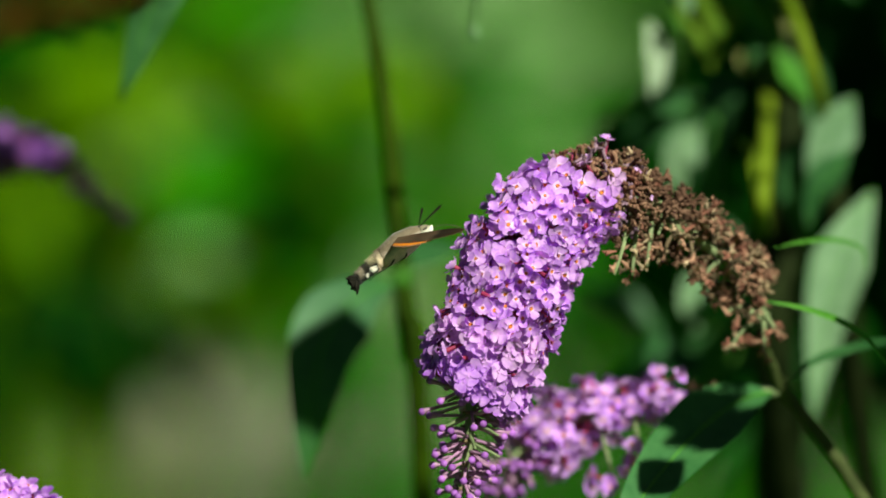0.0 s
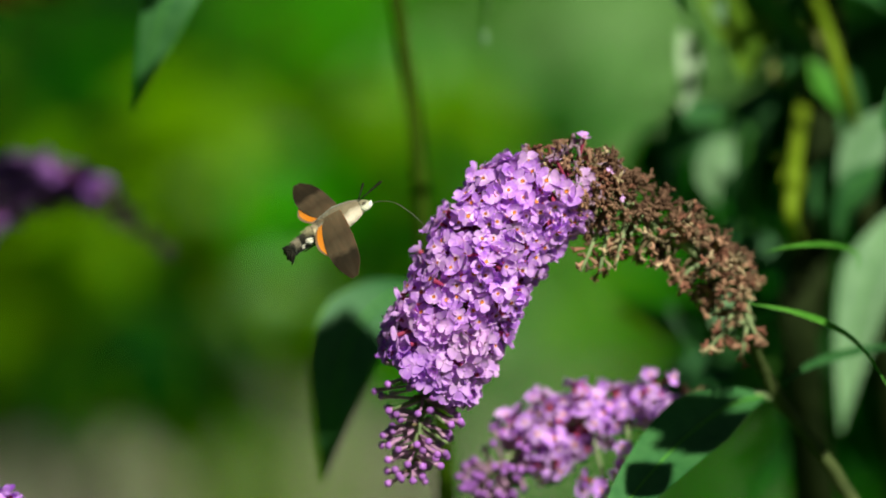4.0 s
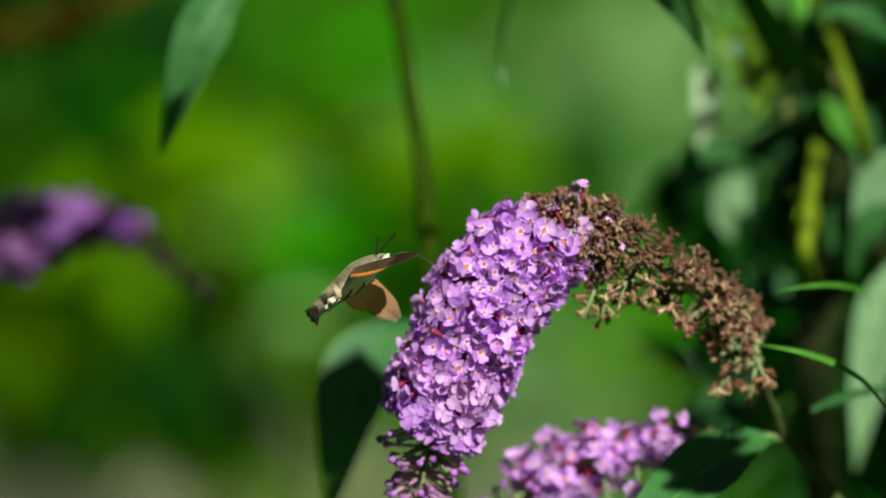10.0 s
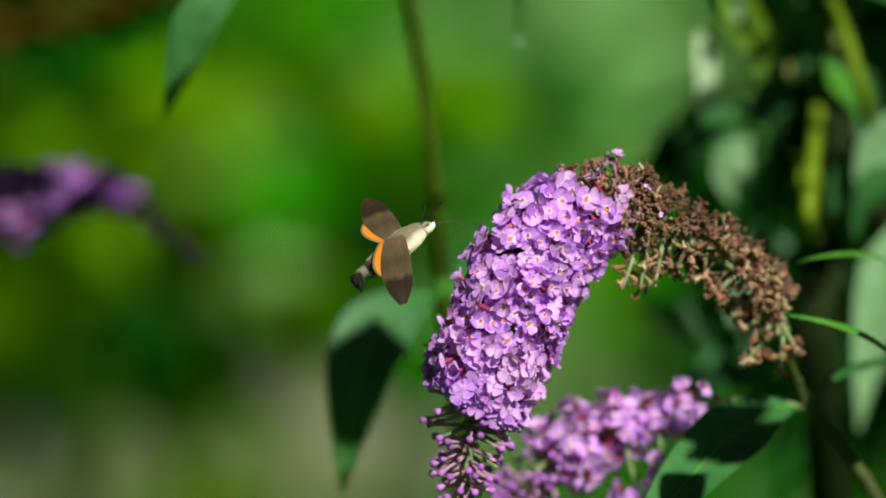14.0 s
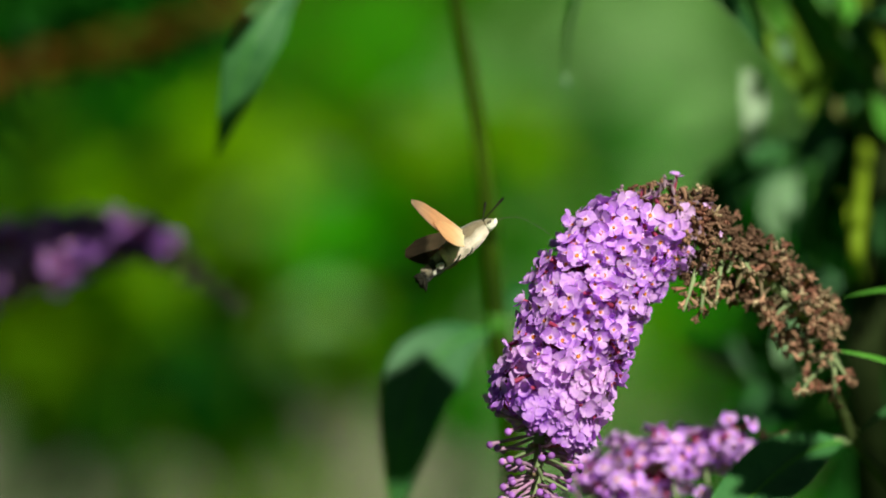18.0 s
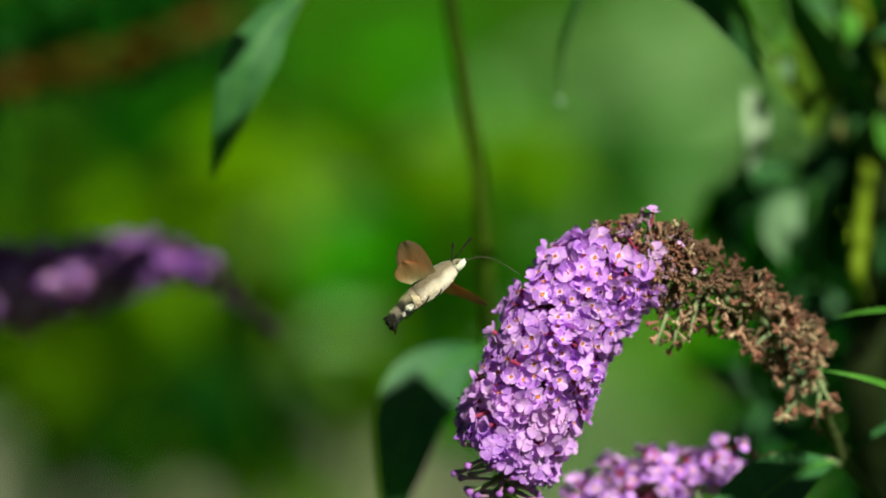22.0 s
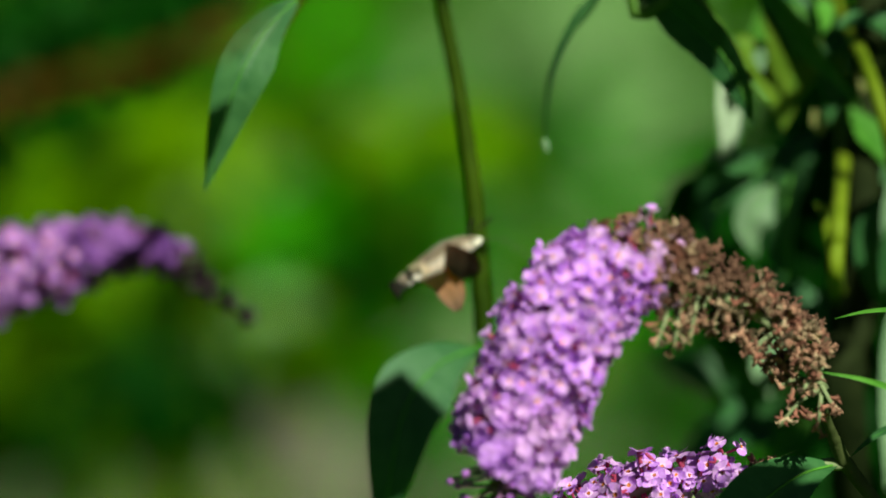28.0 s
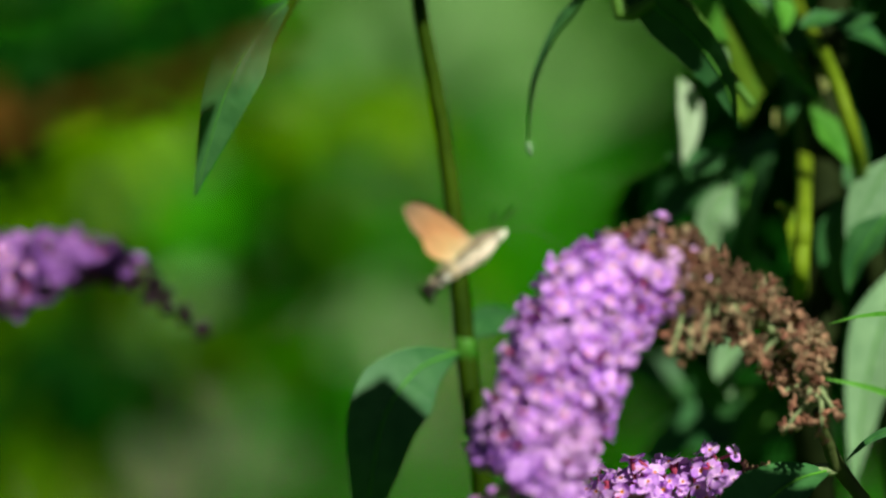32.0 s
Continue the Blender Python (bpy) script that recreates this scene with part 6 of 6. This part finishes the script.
def motions():
    walk(near_spike, [(t, Matrix.Translation(PIVOT) @ Matrix.Rotation(radians(math.sqrt(a * a + b * b + c * c)) or 0.0, 4, Vector((a, b, c)) if (a or b or c) else Vector((0, 0, 1)))) for t, a, b, c in SWAY])
    walk(far_spike, [(t, Matrix.Translation(far_spike.location + Vector((dx, 0, dz)))) for t, dx, dz in FAR_DRIFT])
    walk(rear, [(t, Matrix.Translation(rear.location) @ Matrix.Rotation(radians(a), 4, "Y")) for t, a in REAR_LEAN])
    walk(hang, [(t, Matrix.Translation(hang.location + Vector((0, 0, dz))) @ Matrix.Rotation(radians(a), 4, "Y")) for t, a, dz in TWIG_LEAN])
    walk(hang2, [(t, Matrix.Translation(hang2.location + Vector((dx, 0, dz)))) for t, dx, dz in LEAF_DROP])
    # the added branch moves aside to let sun onto the violet spike
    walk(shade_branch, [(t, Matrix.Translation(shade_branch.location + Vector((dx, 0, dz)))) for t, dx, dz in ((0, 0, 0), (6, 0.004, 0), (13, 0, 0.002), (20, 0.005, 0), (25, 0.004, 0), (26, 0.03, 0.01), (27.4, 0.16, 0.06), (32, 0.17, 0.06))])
    walk(side_bush, [(t, Matrix.Translation(side_bush.location + Vector((0, 0, dz))) @ Matrix.Rotation(radians(a), 4, "Y")) for t, a, dz in BUSH_LEAN])
    base = Vector((edge_spike.location.x - 0.02, edge_spike.location.y + 0.04, -0.02))
    walk(edge_spike, [(t, Matrix.Translation(base) @ Matrix.Rotation(radians(a), 4, "Y") @ Matrix.Translation(edge_spike.location - base)) for t, a in ((0, 0), (2.5, 0), (6, -1.2), (16, -2.0), (24, -1.6), (32, -1.8))])
    fly()


LEAF_DROP = [(0, -0.004, 0.016), (10, 0, 0.016), (20, 0, 0.016), (25, 0, 0.012), (28, 0, 0), (32, 0, 0)]
SWAY = [
    (0, 0.00, 0.00, 0.00),
    (0.5, 1.49, 1.17, -2.00),
    (1, 2.59, 1.86, -3.79),
    (1.5, 3.73, 2.08, -5.79),
    (2, 4.87, 2.40, -7.42),
    (2.5, 6.07, 2.91, -9.14),
    (3, 6.16, 3.38, -10.01),
    (3.5, 4.78, 3.65, -9.91),
    (5.5, 3.06, 2.40, -4.29),
    (6, 1.78, 0.93, -2.51),
    (6.5, 1.40, 0.51, -1.64),
    (7, 2.06, 1.21, -2.80),
    (7.5, 3.00, 2.18, -4.66),
    (8, 2.71, 2.14, -6.48),
    (8.5, 3.29, 2.24, -8.11),
    (9, 4.58, 2.78, -9.62),
    (9.5, 5.96, 2.91, -11.59),
    (10, 6.47, 2.71, -12.59),
    (10.5, 7.28, 2.49, -12.63),
    (11, 6.94, 1.97, -12.03),
    (11.5, 6.09, 1.59, -10.46),
    (12, 5.49, 1.43, -9.04),
    (12.5, 4.57, 1.42, -7.64),
    (13, 3.12, 1.09, -6.58),
    (13.5, 2.94, 1.23, -6.20),
    (15.5, 0.06, 0.41, -2.95),
    (16, -1.53, 0.83, -2.67),
    (16.5, -2.88, 1.42, -2.00),
    (17, -4.12, 1.29, -0.75),
    (17.5, -5.15, 0.30, 0.25),
    (18, -4.50, -0.06, 0.56),
    (18.5, -2.62, 0.42, -0.30),
    (19, -0.24, 1.08, -2.71),
    (19.5, 2.20, 1.54, -5.40),
    (20, 4.22, 1.42, -7.77),
    (20.5, 5.18, 0.84, -8.82),
    (21, 5.80, 0.80, -8.88),
    (21.5, 5.68, 1.37, -8.52),
    (22, 4.04, 1.59, -7.09),
    (22.5, 1.62, 1.55, -5.15),
    (23, -0.36, 1.30, -3.31),
    (23.5, -1.52, 1.26, -1.66),
    (24, -1.85, 1.01, -0.48),
    (24.5, -1.47, 0.34, 0.01),
    (25, -0.30, -0.16, -0.21),
    (25.5, 1.56, 0.17, -1.29),
    (27.5, 4.10, 0.50, -5.97),
    (28, 3.14, 1.24, -6.27),
    (28.5, 2.74, 2.37, -6.89),
    (29, 2.66, 3.14, -6.42),
    (29.5, 2.31, 3.02, -5.60),
    (30, 2.14, 2.22, -3.86),
    (30.5, 1.64, 1.07, -2.64),
    (31, 2.28, 0.74, -1.30),
    (31.5, 2.68, 0.76, -0.08),
    (32, 1.60, 0.25, 0.54),
]
FAR_DRIFT = [
    (0, -0.0131, 0.0100),
    (1, -0.0118, 0.0072),
    (2, -0.0027, 0.0012),
    (3, -0.0035, 0.0006),
    (6, -0.0008, 0.0020),
    (8, 0.0019, 0.0006),
    (10, 0.0050, 0.0011),
    (12, 0.0047, 0.0016),
    (13.5, -0.0010, 0.0002),
    (15.5, 0.0000, 0.0009),
    (17, -0.0039, -0.0044),
    (19, -0.0042, -0.0029),
    (21, 0.0043, -0.0034),
    (23, 0.0119, -0.0050),
    (24, 0.0053, -0.0004),
    (25, -0.0031, 0.0032),
    (25.5, 0.0011, 0.0006),
    (27.5, 0.0080, 0.0006),
    (28, 0.0094, -0.0013),
    (29, 0.0091, -0.0021),
    (30, 0.0072, -0.0035),
    (31, 0.0046, -0.0053),
    (32, 0.0031, -0.0044),
]
REAR_LEAN = [
    (0, -0.406),
    (0.5, -0.375),
    (1, -0.329),
    (1.5, -0.300),
    (2, -0.250),
    (2.5, -0.192),
    (3, -0.121),
    (3.5, -0.063),
    (5.5, -0.029),
    (6, -0.013),
    (6.5, -0.010),
    (7, -0.033),
    (7.5, -0.054),
    (8, -0.068),
    (8.5, -0.057),
    (9, -0.059),
    (9.5, -0.097),
    (10, -0.130),
    (10.5, -0.155),
    (11, -0.176),
    (11.5, -0.190),
    (12, -0.195),
    (12.5, -0.209),
    (13, -0.234),
    (13.5, -0.246),
    (15.5, -0.175),
    (16, -0.159),
    (16.5, -0.144),
    (17, -0.140),
    (17.5, -0.141),
    (18, -0.142),
    (18.5, -0.146),
    (19, -0.143),
    (19.5, -0.124),
    (20, -0.099),
    (20.5, -0.093),
    (21, -0.091),
    (21.5, -0.103),
    (22, -0.120),
    (22.5, -0.136),
    (23, -0.146),
    (23.5, -0.137),
    (24, -0.116),
    (24.5, -0.087),
    (25, -0.055),
    (25.5, -0.032),
    (27.5, 0.002),
    (28, 0.017),
    (28.5, 0.021),
    (29, 0.029),
    (29.5, 0.031),
    (30, 0.006),
    (30.5, -0.011),
    (31, -0.022),
    (31.5, -0.033),
    (32, -0.039),
]
TWIG_LEAN = [
    (0, 1.081, 0.0050),
    (3, 0.928, 0.0049),
    (6, 0.135, 0.0047),
    (9, 0.028, 0.0046),
    (13, 0.842, 0.0044),
    (16, 0.194, 0.0043),
    (19, 0.591, 0.0042),
    (23, 0.383, 0.0040),
    (25.5, 0.244, 0.0020),
    (28, -0.035, 0.0000),
    (30, -0.000, 0.0000),
    (32, -0.257, 0.0000),
]
BUSH_LEAN = [
    (0, 0.056, -0.0003),
    (0.5, 0.118, -0.0002),
    (1, 0.212, -0.0001),
    (1.5, 0.296, -0.0004),
    (2, 0.350, -0.0011),
    (2.5, 0.384, -0.0018),
    (3, 0.414, -0.0024),
    (3.5, 0.437, -0.0025),
    (5.5, 0.415, -0.0027),
    (6, 0.419, -0.0024),
    (6.5, 0.430, -0.0022),
    (7, 0.439, -0.0021),
    (7.5, 0.442, -0.0024),
    (8, 0.450, -0.0030),
    (8.5, 0.465, -0.0036),
    (9, 0.483, -0.0036),
    (9.5, 0.489, -0.0029),
    (10, 0.485, -0.0020),
    (10.5, 0.491, -0.0013),
    (11, 0.476, -0.0010),
    (11.5, 0.430, -0.0011),
    (12, 0.380, -0.0013),
    (12.5, 0.353, -0.0010),
    (13, 0.336, -0.0006),
    (13.5, 0.319, -0.0001),
    (15.5, 0.179, -0.0008),
    (16, 0.173, -0.0012),
    (16.5, 0.189, -0.0014),
    (17, 0.220, -0.0013),
    (17.5, 0.254, -0.0011),
    (18, 0.292, -0.0008),
    (18.5, 0.335, -0.0002),
    (19, 0.383, 0.0006),
    (19.5, 0.421, 0.0014),
    (20, 0.442, 0.0018),
    (20.5, 0.452, 0.0017),
    (21, 0.447, 0.0010),
    (21.5, 0.424, -0.0000),
    (22, 0.398, -0.0009),
    (22.5, 0.378, -0.0014),
    (23, 0.357, -0.0015),
    (23.5, 0.337, -0.0014),
    (24, 0.328, -0.0011),
    (24.5, 0.327, -0.0007),
    (25, 0.323, -0.0003),
    (25.5, 0.318, 0.0001),
    (27.5, 0.201, 0.0004),
    (28, 0.172, 0.0003),
    (28.5, 0.135, -0.0000),
    (29, 0.096, -0.0001),
    (29.5, 0.052, -0.0000),
    (30, 0.000, 0.0000),
    (30.5, -0.053, 0.0001),
    (31, -0.091, 0.0006),
    (31.5, -0.110, 0.0013),
    (32, -0.116, 0.0016),
]
motions()
